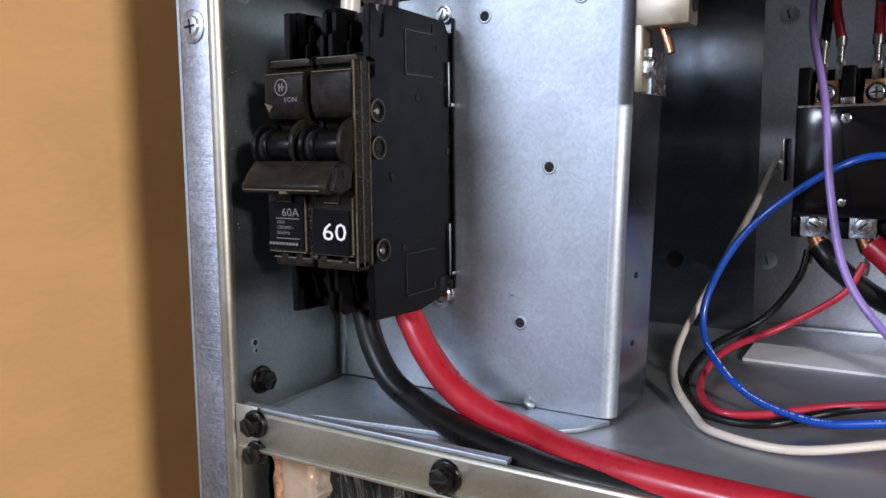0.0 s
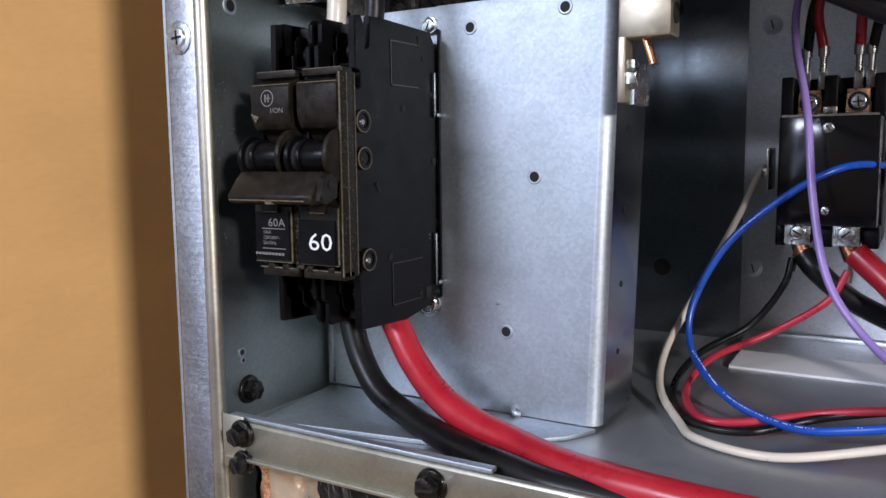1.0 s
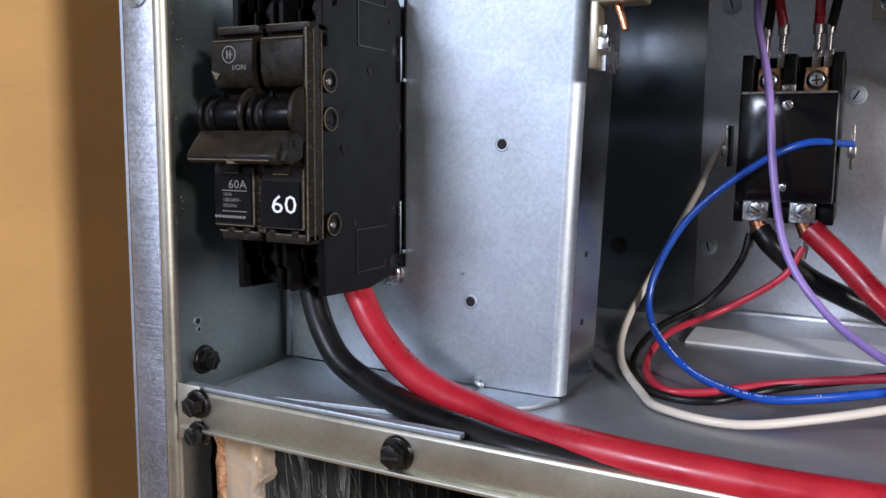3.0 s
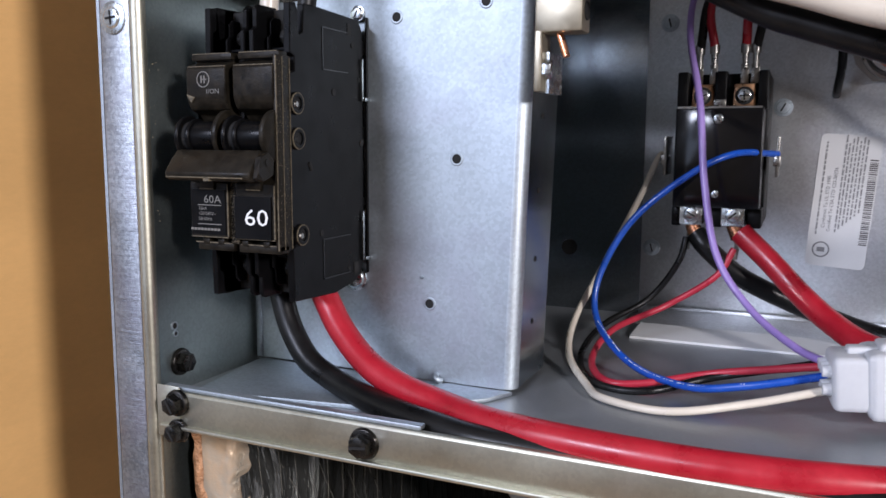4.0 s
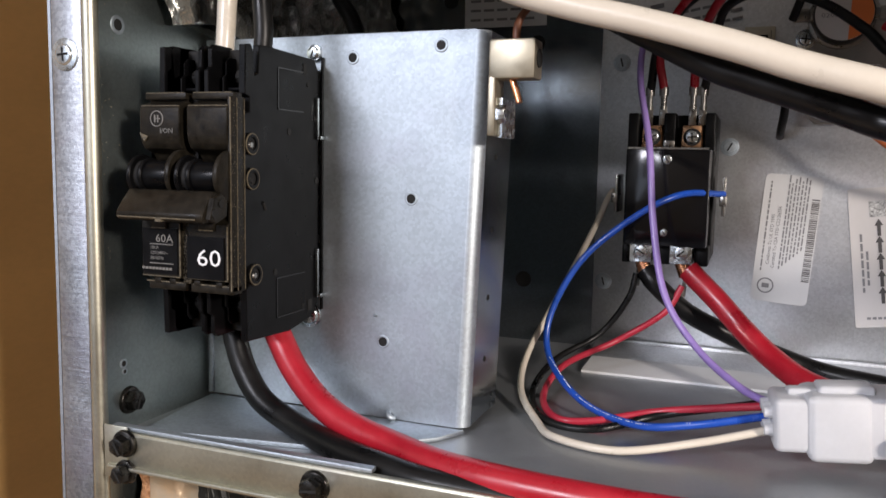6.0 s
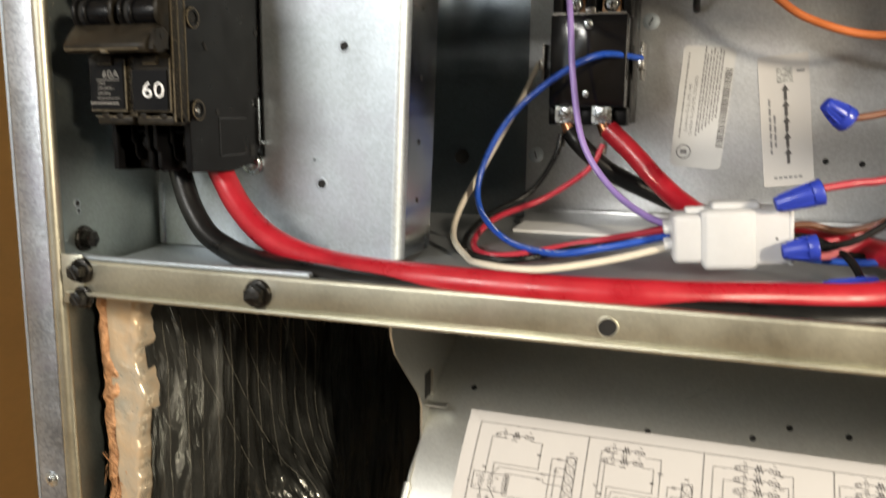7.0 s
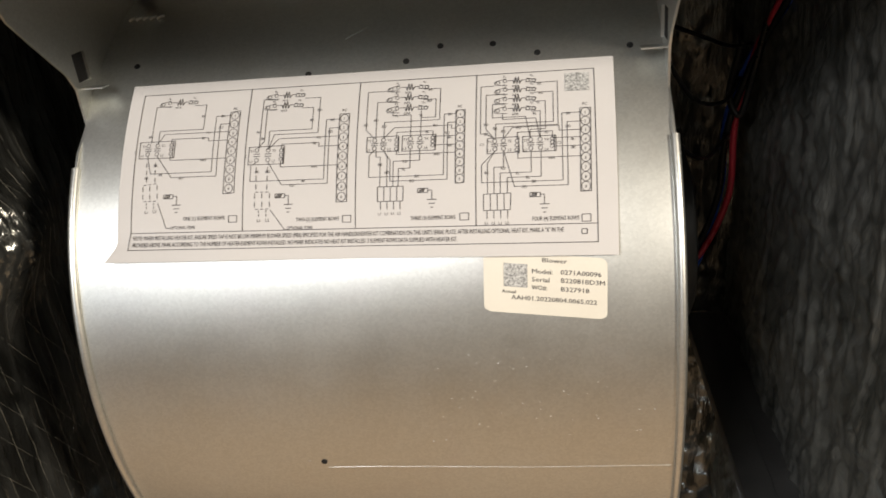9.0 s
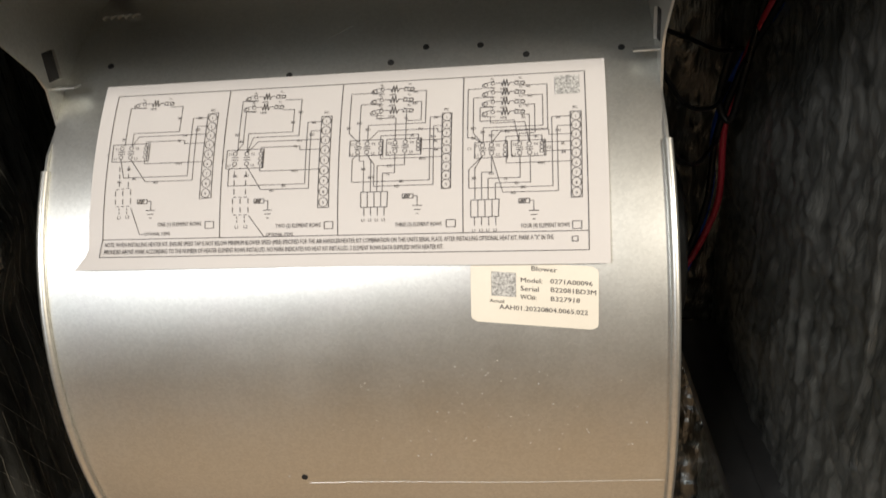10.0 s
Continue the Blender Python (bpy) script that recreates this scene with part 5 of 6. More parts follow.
part("facing", foil_sheet(180, 250, lambda u, v: (0.303, 0.02 + 0.45 * u, 0.36 + 0.708 * v), (-1, 0, 0), 0.0065, 13.4, None, 0.0030), LITFOIL, liner, smooth=60)
part("front_edge", foil_sheet(4, 120, lambda u, v: (0.303 + 0.02 * u, 0.02, 0.36 + 0.708 * v), (0, -1, 0), 0.0012, 2.0), FOIL, liner, smooth=60)
liner = thing("foil_insulation", "black foil-faced insulation on the cabinet wall", "insulation")
part("facing", foil_sheet(120, 140, lambda u, v: (-0.236 + 0.55 * u, 0.455, 0.36 + 0.708 * v), (0, -1, 0), 0.0060, 21.4, None, 0.0035), FOIL, liner, smooth=60)
liner = thing("foil_insulation", "crumpled aged grey foil insulation beside the breaker bracket", "insulation")
part("facing", foil_sheet(110, 170, lambda u, v: (-0.2330 - 0.006 * (u < 0.02), 0.026 + 0.016 * max(0.0, 1 - 9 * v) + 0.232 * u, 1.2535 + 0.0022 * math.sin(19 * u) + 0.34 * v), (1, 0, 0), 0.0060, 31.0, None, 0.0045), GREYFOIL, liner, smooth=60)
part("bottom_edge", foil_sheet(40, 4, lambda u, v: (-0.2405 + 0.0075 * v, 0.043 + 0.215 * u, 1.2535 + 0.0022 * math.sin(19 * u)), (0, 0, -1), 0.0010, 4.0), GREYFOIL, liner, smooth=60)
part("tape", foil_sheet(12, 16, lambda u, v: (-0.2265 + 0.004 * v, 0.029 + (0.011 + 0.003 * math.sin(7 * v)) * u, 1.270 + 0.016 * v), (1, 0, 0), 0.006, 61.0, None, 0.003), TAPE, liner, "yellowed tape scrap", smooth=80)
liner = thing("foil_insulation", "black foil insulation under the cabinet's top", "insulation")
part("facing", foil_sheet(60, 60, lambda u, v: (-0.24 + 0.56 * u, 0.012 + 0.45 * v, 1.600), (0, 0, -1), 0.005, 41.0), FOIL, liner, smooth=60)
# plain black instead of foil: the unlit back is put into its colour
part("back_facing_shade", foil_sheet(60, 40, lambda u, v: (-0.24 + 0.56 * u, 0.455, 1.085 + 0.52 * v), (0, -1, 0), 0.003, 43.0), BLACK, liner, smooth=60)
part("right_facing", foil_sheet(50, 60, lambda u, v: (0.308, 0.015 + 0.44 * u, 1.085 + 0.52 * v), (-1, 0, 0), 0.005, 47.0), FOIL, liner, smooth=60)
filter_rail = thing("filter_rail", "dark sheet metal rail in the blower compartment", "rail")
part("rail", prism([(0.262, 0.640), (0.268, 0.640), (0.268, 0.650), (0.284, 0.650), (0.284, 0.653), (0.262, 0.653)], "y", 0.04, 0.45, 0.0008), RAIL, filter_rail)
part("rail_web", prism([(0.284, 0.6500), (0.303, 0.6500), (0.303, 0.6520), (0.284, 0.6520)], "y", 0.04, 0.45), RAIL, filter_rail)

# ---- cables ----


def cable(name, pts, r, material, label, category="cable", group="", steps=8, r_end=None):
    return tagged(part(name, tube(pts, r, 16 if r > 0.003 else 10, steps, None, r_end), material), label, category, group)


cable("red_cable", [(-0.1950, 0.048, 1.142), (-0.1890, 0.048, 1.132), (-0.1815, 0.047, 1.1190), (-0.1720, 0.043, 1.1085), (-0.1570, 0.037, 1.0985), (-0.1390, 0.031, 1.0925), (-0.1190, 0.026, 1.0895), (-0.0975, 0.0145, 1.0900),
                    (-0.0805, 0.0095, 1.0902), (-0.0630, 0.0068, 1.0902), (-0.0420, 0.0050, 1.0902), (-0.0230, 0.0045, 1.0902), (-0.0050, 0.0055, 1.0902), (0.0117, 0.0080, 1.0902), (0.0318, 0.0135, 1.0900), (0.0500, 0.0200, 1.0900), (0.0850, 0.032, 1.0900), (0.1060, 0.050, 1.0930), (0.1090, 0.080, 1.0950), (0.0940, 0.108, 1.0955),
                    (0.0660, 0.130, 1.0965), (0.0340, 0.150, 1.0995), (0.0170, 0.169, 1.1060), (0.0030, 0.181, 1.1165), (-0.0110, 0.188, 1.1300), (-0.0260, 0.193, 1.1435)], 0.0057, RED,
      "thick red power cable lying along the divider rail", group="power cables")
cable("black_cable", [(-0.2120, 0.048, 1.142), (-0.2080, 0.047, 1.131), (-0.2035, 0.045, 1.1180), (-0.1975, 0.043, 1.1060), (-0.1870, 0.040, 1.0950), (-0.1700, 0.036, 1.0885), (-0.1500, 0.0265, 1.0868), (-0.1320, 0.0175, 1.0867), (-0.1160, 0.0115, 1.0867),
                      (-0.1000, 0.0068, 1.0864), (-0.0800, 0.0060, 1.0858), (-0.0300, 0.0056, 1.0850), (0.0300, 0.0085, 1.0852), (0.0850, 0.0180, 1.0855), (0.1230, 0.0450, 1.0865), (0.1320, 0.090, 1.0880), (0.1130, 0.150, 1.0890), (0.0850, 0.195, 1.0895),
                      (0.0460, 0.210, 1.0915), (0.0210, 0.210, 1.0985), (-0.0050, 0.205, 1.1090), (-0.0260, 0.199, 1.1200), (-0.0410, 0.191, 1.1340), (-0.0480, 0.193, 1.1420)], 0.0052, BLK,
      "thick black power cable beside the red one", group="power cables")
cable("white_cable", [(-0.2015, 0.033, 1.222), (-0.1996, 0.034, 1.244), (-0.1999, 0.036, 1.260), (-0.1985, 0.036, 1.272), (-0.1950, 0.037, 1.2808), (-0.1850, 0.040, 1.2885), (-0.1640, 0.045, 1.2925), (-0.1428, 0.045, 1.2863), (-0.1231, 0.045, 1.2791), (-0.1041, 0.045, 1.2694),
                      (-0.0813, 0.045, 1.2597), (-0.0597, 0.045, 1.2532), (-0.0391, 0.045, 1.2479), (-0.0194, 0.045, 1.2423), (-0.0006, 0.045, 1.2365), (0.0175, 0.045, 1.2303), (0.0447, 0.045, 1.2225), (0.0950, 0.056, 1.2080), (0.1600, 0.055, 1.2000), (0.2400, 0.055, 1.2020), (0.304, 0.06, 1.21)], 0.0037, WHITE,
      "thick white power cable arching over to the breaker", group="power cables", r_end=0.0058)
cable("black_cable", [(-0.1850, 0.033, 1.222), (-0.1815, 0.034, 1.2436), (-0.1827, 0.035, 1.2596), (-0.1834, 0.036, 1.2731), (-0.1819, 0.037, 1.2854), (-0.1760, 0.048, 1.3030), (-0.1500, 0.056, 1.3030), (-0.1215, 0.058, 1.2871), (-0.0971, 0.058, 1.2751), (-0.0739, 0.058, 1.2642),
                      (-0.0627, 0.058, 1.2591), (-0.0350, 0.058, 1.2445), (-0.0120, 0.058, 1.2325), (-0.0002, 0.058, 1.2281), (0.0187, 0.058, 1.2215), (0.0333, 0.058, 1.2161), (0.0474, 0.056, 1.2112), (0.0850, 0.034, 1.2000), (0.1600, 0.040, 1.1950), (0.304, 0.05, 1.20)], 0.0037, BLK,
      "thick black power cable beside the white one", group="power cables", r_end=0.0056)
cable("black_cable", [(-0.2200, 0.118, 1.3400), (-0.2150, 0.120, 1.3160), (-0.2025, 0.120, 1.2916), (-0.1941, 0.120, 1.2772), (-0.1870, 0.122, 1.2640), (-0.1820, 0.126, 1.2400), (-0.1810, 0.130, 1.2050)], 0.0042, BLK,
      "black cable hanging before the crumpled grey foil", group="power cables")
cable("white_wire", [(-0.0715, 0.222, 1.183), (-0.0735, 0.215, 1.178), (-0.0790, 0.200, 1.1590), (-0.0920, 0.170, 1.1230), (-0.1000, 0.150, 1.1000), (-0.0960, 0.125, 1.0880), (-0.0800, 0.095, 1.0835), (-0.0680, 0.078, 1.0835), (-0.0410, 0.072, 1.0838), (-0.0110, 0.083, 1.0880), (0.0200, 0.090, 1.0965)], 0.0017, WHITE,
      "thin white control wire looping to the plug", "wire", "control wires")
cable("blue_wire", [(-0.0110, 0.205, 1.1835), (-0.0300, 0.175, 1.1835), (-0.0510, 0.165, 1.1720), (-0.0760, 0.160, 1.1490), (-0.0900, 0.155, 1.1200), (-0.0870, 0.145, 1.1000), (-0.0650, 0.118, 1.0885), (-0.0380, 0.098, 1.0870), (-0.0140, 0.092, 1.0920), (0.0150, 0.095, 1.0990)], 0.0017, BLUE,
      "thin blue control wire looping to the plug", "wire", "control wires")
dashes = bmesh.new()
run = spline([(-0.0870, 0.145, 1.1000), (-0.0650, 0.118, 1.0885), (-0.0380, 0.098, 1.0870), (-0.0140, 0.092, 1.0920)], 40)
rw = random.Random(3)
for k in range(len(run) - 2):
    if rw.random() < 0.6:
        d = (run[k + 1] - run[k]) * rw.uniform(0.3, 0.8)
        lift = Vector((0.0, -0.00125, 0.00122))
        tube([run[k] + lift, run[k] + d + lift], 0.00022, 5, 0, dashes)
blue = next(o for o in bpy.data.objects if o.name == "blue_wire")
tagged(part("print", dashes, LETTER, blue, "pale print along the insulation"), kind="stuff")
cable("black_wire", [(-0.0525, 0.192, 1.1400), (-0.0560, 0.190, 1.1260), (-0.0700, 0.190, 1.1060), (-0.0900, 0.170, 1.0935), (-0.0940, 0.140, 1.0840), (-0.0790, 0.102, 1.0830), (-0.0550, 0.096, 1.0832), (-0.0280, 0.112, 1.0885), (0.0120, 0.105, 1.1010)], 0.0017, BLK,
      "thin black control wire looping to the plug", "wire", "control wires")
cable("red_wire", [(-0.0285, 0.192, 1.1350), (-0.0370, 0.190, 1.1200), (-0.0610, 0.188, 1.1030), (-0.0830, 0.162, 1.0935), (-0.0860, 0.130, 1.0855), (-0.0740, 0.105, 1.0832), (-0.0570, 0.105, 1.0840), (-0.0280, 0.113, 1.0900), (0.0170, 0.100, 1.1020)], 0.0017, REDW,
      "thin red control wire looping to the plug", "wire", "control wires")
cable("violet_wire", [(-0.0300, 0.205, 1.2660), (-0.0440, 0.210, 1.2730), (-0.0545, 0.205, 1.2660), (-0.0540, 0.185, 1.2420), (-0.0450, 0.160, 1.2080), (-0.0400, 0.150, 1.1690), (-0.0320, 0.140, 1.1370), (-0.0160, 0.130, 1.1160), (0.0030, 0.110, 1.1055), (0.0180, 0.095, 1.1030)], 0.0017, VIOLET,
      "thin violet control wire hanging before the relay", "wire", "control wires")
for pts, m, lab in (([(-0.0515, 0.2075, 1.2370), (-0.0470, 0.200, 1.2620), (-0.0310, 0.185, 1.2800), (-0.0060, 0.175, 1.2900), (0.0220, 0.170, 1.2890), (0.0590, 0.160, 1.2730), (0.10, 0.15, 1.25)], BLK, "black heater wire from the relay terminal"),
                    ([(-0.0440, 0.2055, 1.2370), (-0.0458, 0.200, 1.2610), (-0.0280, 0.180, 1.2840), (0.0040, 0.160, 1.2945), (0.0310, 0.140, 1.2925), (0.0530, 0.120, 1.2850), (0.11, 0.11, 1.26), (0.19, 0.12, 1.24)], RED, "red heater wire from the relay terminal"),
                    ([(-0.0288, 0.2055, 1.2370), (-0.0270, 0.200, 1.2610), (-0.0150, 0.180, 1.2810), (0.0060, 0.160, 1.2895), (0.0320, 0.150, 1.2885), (0.0560, 0.140, 1.2740), (0.085, 0.15, 1.252), (0.13, 0.17, 1.23)], RED, "red heater wire from the relay terminal"),
                    ([(-0.0238, 0.2075, 1.2370), (-0.0190, 0.200, 1.2610), (-0.0140, 0.190, 1.2770), (0.0040, 0.180, 1.2820), (0.0270, 0.170, 1.2740), (0.0460, 0.160, 1.2590), (0.0590, 0.150, 1.2450), (0.10, 0.14, 1.225)], BLK, "black heater wire from the relay terminal"),
                    ([(0.0060, 0.250, 1.2640), (0.0100, 0.235, 1.2600), (0.0160, 0.230, 1.2480), (0.0170, 0.236, 1.2300), (0.0160, 0.248, 1.2190), (0.0160, 0.2620, 1.2160)], BLK, "black heater wire beside the limit switches"),
                    ([(0.0180, 0.240, 1.2780), (0.0220, 0.232, 1.2900), (0.0230, 0.240, 1.3010), (0.0235, 0.2610, 1.3060)], BLK, "short black heater wire beside the limit switches"),
                    ([(0.0240, 0.240, 1.2480), (0.0300, 0.225, 1.2380), (0.0440, 0.225, 1.2310), (0.0560, 0.235, 1.2380), (0.0620, 0.235, 1.2480)], BLK, "black heater wire beside the limit switches"),
                    ([(0.0330, 0.235, 1.2340), (0.0420, 0.222, 1.2260), (0.0550, 0.220, 1.2190), (0.0760, 0.220, 1.2045), (0.11, 0.220, 1.195), (0.15, 0.22, 1.20)], ORANGE, "orange wire from a limit switch"),
                    ([(0.0620, 0.235, 1.2720), (0.0740, 0.225, 1.2640), (0.0860, 0.220, 1.2490), (0.0880, 0.225, 1.2360)], RED, "red wire from a limit switch")):
    cable("heater_wire", pts, 0.0023, m, lab, "wire", "heater wires")
# harness right of the plug
for pts, m in (([(0.0600, 0.100, 1.1050), (0.0720, 0.103, 1.1060), (0.0880, 0.105, 1.1040), (0.1100, 0.100, 1.1140), (0.1500, 0.090, 1.1400)], BROWN),
               ([(0.0600, 0.096, 1.1020), (0.0720, 0.100, 1.0990), (0.0930, 0.100, 1.0940), (0.1140, 0.100, 1.1015), (0.1270, 0.100, 1.1140), (0.16, 0.11, 1.14)], BLK),
               ([(0.0600, 0.092, 1.0980), (0.0790, 0.090, 1.0950), (0.0990, 0.090, 1.1095), (0.1160, 0.090, 1.1170), (0.15, 0.08, 1.135)], PINK),
               ([(0.0600, 0.092, 1.0940), (0.0800, 0.095, 1.0920), (0.1000, 0.095, 1.0930), (0.1200, 0.092, 1.1010), (0.16, 0.08, 1.12)], BLUE),
               ([(0.0600, 0.100, 1.1000), (0.0720, 0.098, 1.1010), (0.0850, 0.088, 1.0960), (0.0900, 0.076, 1.0880), (0.088, 0.064, 1.0850)], BLK),
               ([(0.0600, 0.104, 1.0970), (0.0800, 0.110, 1.0980), (0.1050, 0.120, 1.1060), (0.14, 0.12, 1.13)], REDW),
               ([(0.0720, 0.080, 1.1235), (0.0860, 0.085, 1.1260), (0.1000, 0.090, 1.1280), (0.14, 0.10, 1.14)], REDW),
               ([(0.0820, 0.100, 1.1510), (0.0960, 0.105, 1.1535), (0.1180, 0.110, 1.1600), (0.16, 0.12, 1.17)], BROWN),
               ([(0.0720, 0.078, 1.1000), (0.0880, 0.080, 1.1040), (0.1080, 0.085, 1.1200), (0.13, 0.09, 1.15)], BLK),
               ([(0.0930, 0.062, 1.0860), (0.1040, 0.045, 1.0890), (0.1160, 0.050, 1.0960), (0.15, 0.05, 1.12)], WHITE)):
    cable("harness_wire", pts, 0.0016, m, "thin insulated wire bundled beside the white plug", "wire", "harness wires")


def wire_nut(a, b, lab):
    a, b = Vector(a), Vector(b)
    d = (b - a).normalized()
    top = thing("wire_nut", lab, "wire connector", "wire nuts")
    cap = part("cap", cyl(a, b, 0.0030, 0.0050, 20, 0.0006), NUT, top)
    part("skirt", cyl(b - d * 0.0042, b, 0.0052, 0.0055, 20, 0.0005), NUT, top)
    side = d.orthogonal().normalized()
    for k in range(8):
        q = Matrix.Rotation(2 * math.pi * k / 8, 3, d) @ side
        part("ridge", tube([a + d * 0.002 + q * 0.0031, b - d * 0.004 + q * 0.0048], 0.0005, 6, 0), NUT, cap)
    part("mouth", cyl(b - d * 0.0001, b + d * 0.0003, 0.0042, None, 16), PIT, top)


wire_nut((0.0560, 0.079, 1.1165), (0.0735, 0.081, 1.1225), "blue plastic wire nut on a red wire")
wire_nut((0.0735, 0.098, 1.1575), (0.0835, 0.102, 1.1505), "blue plastic wire nut on a brown wire")
wire_nut((0.0600, 0.078, 1.0975), (0.0735, 0.079, 1.1000), "blue plastic wire nut beside the plug")
wire_nut((0.0740, 0.060, 1.0868), (0.0930, 0.062, 1.0872), "blue plastic wire nut lying on the deck")
wire_nut((0.1120, 0.095, 1.1240), (0.1290, 0.100, 1.1120), "blue plastic wire nut among the harness wires")
wire_nut((0.1040, 0.045, 1.0870), (0.1220, 0.050, 1.0875), "blue plastic wire nut lying beside the rail")

# white plug
plug = thing("wire_plug", "milky white nylon plug joining the control wires", "connector")
T = Matrix.Rotation(radians(-4), 4, "Y") @ Matrix.Rotation(radians(6), 4, "Z")


def plug_box(name, x0, x1, y0, y1, z0, z1, bev, label=""):
    bm = box(x0, x1, y0, y1, z0, z1, bev, seg=3)
    m = Matrix.Translation((0.0375, 0.094, 1.1015)) @ T
    bmesh.ops.transform(bm, matrix=m, verts=bm.verts)
    return part(name, bm, NYLON, plug, label)


plug_box("socket", -0.0225, 0.0000, -0.0115, 0.0115, -0.0112, 0.0098, 0.0026)
plug_box("header", -0.0110, 0.0265, -0.0125, 0.0125, -0.0122, 0.0112, 0.0022)
plug_box("latch", -0.0060, 0.0140, -0.0070, 0.0060, 0.0100, 0.0142, 0.0016)
plug_box("latch_rib", -0.0165, -0.0045, -0.0035, 0.0035, 0.0090, 0.0122, 0.0012)
plug_box("flange", -0.0105, 0.0125, -0.0131, 0.0131, -0.0142, 0.0116, 0.0030)
plug_box("end_rib", 0.0240, 0.0262, -0.0128, 0.0128, -0.0124, 0.0114, 0.0008)
for k in range(3):
    for j in range(2):
        c = Vector((-0.0220, -0.006 + 0.006 * k, -0.0035 + 0.007 * j))
        m = Matrix.Translation((0.0375, 0.094, 1.1015)) @ T
        part("pin_sleeve", cyl(m @ c, m @ (c + Vector((-0.0035, 0, 0))), 0.0026, 0.0022, 14), NYLON, plug)
m = Matrix.Translation((0.0375, 0.094, 1.1015)) @ T
part("pip", cyl(m @ Vector((0.0195, -0.0122, -0.001)), m @ Vector((0.0195, -0.0128, -0.001)), 0.0005, None, 8), PIT, plug)

# ---- relay (contactor) ----
relay = thing("contactor", "black two-pole contactor with copper clamps on the heater panel", "contactor")
relay.location = (0.0, 0.0015, -0.0035)
RX0, RX1 = -0.0600, -0.0175
part("base", box(RX0 - 0.0012, RX1 + 0.0012, 0.208, 0.2480, 1.1500, 1.2285, 0.0010), BLACK, relay)
part("mount_plate", box(RX0 - 0.001, RX1 + 0.0010, 0.2480, 0.2510, 1.1560, 1.2200, 0.0006), GALV_DULL, relay)
for z in (1.165, 1.211):
    part("stand_off", cyl((RX0 + 0.021, 0.2505, z), (RX0 + 0.021, 0.2630, z), 0.006, None, 16), GALV, relay)
cover = part("cover", box(RX0, RX1, 0.1865, 0.2090, 1.1590, 1.2105, 0.0012), GLOSS, relay, "glossy black cover")
part("bright_edge", box(RX0 + 0.001, RX1 - 0.001, 0.1862, 0.1875, 1.2098, 1.2108), TIN, cover)
for z, r in ((1.2045, 0.0026), (1.1665, 0.0021)):
    screw_head("cover_screw", (-0.0390, 0.1865, z), (0, -1, 0), r, ZINC, cover, "slot", 0.0012)
for x in (RX0 + 0.0115, RX1 - 0.0105):
    cl = part("copper_clamp", prism([(x - 0.0055, 1.2110), (x + 0.0055, 1.2110), (x + 0.0050, 1.2225), (x - 0.0050, 1.2225)], "y", 0.1985, 0.2080, 0.0005), BRASS, relay)
    part("clamp_well", cyl((x, 0.1981, 1.2165), (x, 0.1986, 1.2165), 0.0046, None, 20), PIT, cl)
    screw_head("clamp_screw", (x, 0.1984, 1.2165), (0, -1, 0), 0.0038, ZINC, cl, "cross", 0.0016)
    ct = part("box_lug", box(x - 0.0074, x + 0.0038, 0.1870, 0.2060, 1.1502, 1.1616, 0.0006), ZINC, relay, "tinned box lug")
    for k in range(3):
        part("lug_groove", box(x - 0.0074 + 0.0009 * k, x - 0.0070 + 0.0009 * k, 0.1867, 0.1872, 1.1510, 1.1608), ZINC, ct)
    screw_head("lug_screw", (x - 0.0018, 0.1870, 1.1560), (0, -1, 0), 0.0038, ZINC, ct, "slot", 0.0018)
    part("bare_end", cyl((x - 0.0020, 0.192, 1.1512), (x + 0.0012, 0.1915, 1.1440), 0.0036, 0.0040, 14), COPPER, ct, "bare copper strands")
for x0, x1 in ((RX0 - 0.001, RX0 + 0.0045), (-0.0425, -0.0365), (RX1 - 0.0040, RX1 + 0.001)):
    part("barrier", box(x0, x1, 0.1960, 0.2100, 1.2095, 1.2290, 0.0008), BLACK, relay)
for x0, x1 in ((RX0 - 0.001, RX0 + 0.0040), (-0.0425, -0.0355), (RX1 - 0.0060, RX1 + 0.001)):
    part("barrier", box(x0, x1, 0.1930, 0.2100, 1.1490, 1.1592, 0.0008), BLACK, relay)
part("link_plate", box(-0.0425, -0.0365, 0.1950, 0.1960, 1.2110, 1.2145, 0.0003), TIN, relay)
for x, y, z in ((-0.0515, 0.206, 1.225), (-0.0440, 0.204, 1.225), (-0.0288, 0.204, 1.225), (-0.0238, 0.206, 1.225)):
    part("spade", box(x - 0.0020, x + 0.0020, y - 0.0005, y + 0.0005, z - 0.002, z + 0.0080, 0.0002), TIN, relay)
    part("crimp", cyl((x, y, z + 0.0060), (x, y, z + 0.0160), 0.0014, 0.0018, 12), TIN, relay)
    part("sleeve", cyl((x, y - 0.0001, z + 0.0135), (x, y - 0.0001, z + 0.0180), 0.0025, 0.0026, 14), TIN, relay)
for x, z in ((RX0 - 0.0075, 1.1840), (RX1 + 0.0065, 1.1840)):
    part("coil_tab", box(x - 0.0008, x + 0.0008, 0.205, 0.226, z - 0.009, z + 0.0120, 0.0003), TIN, relay)
    part("coil_lug", box(x - 0.0018, x + 0.0018, 0.200, 0.218, z - 0.0035, z + 0.0020, 0.0006), TIN, relay)
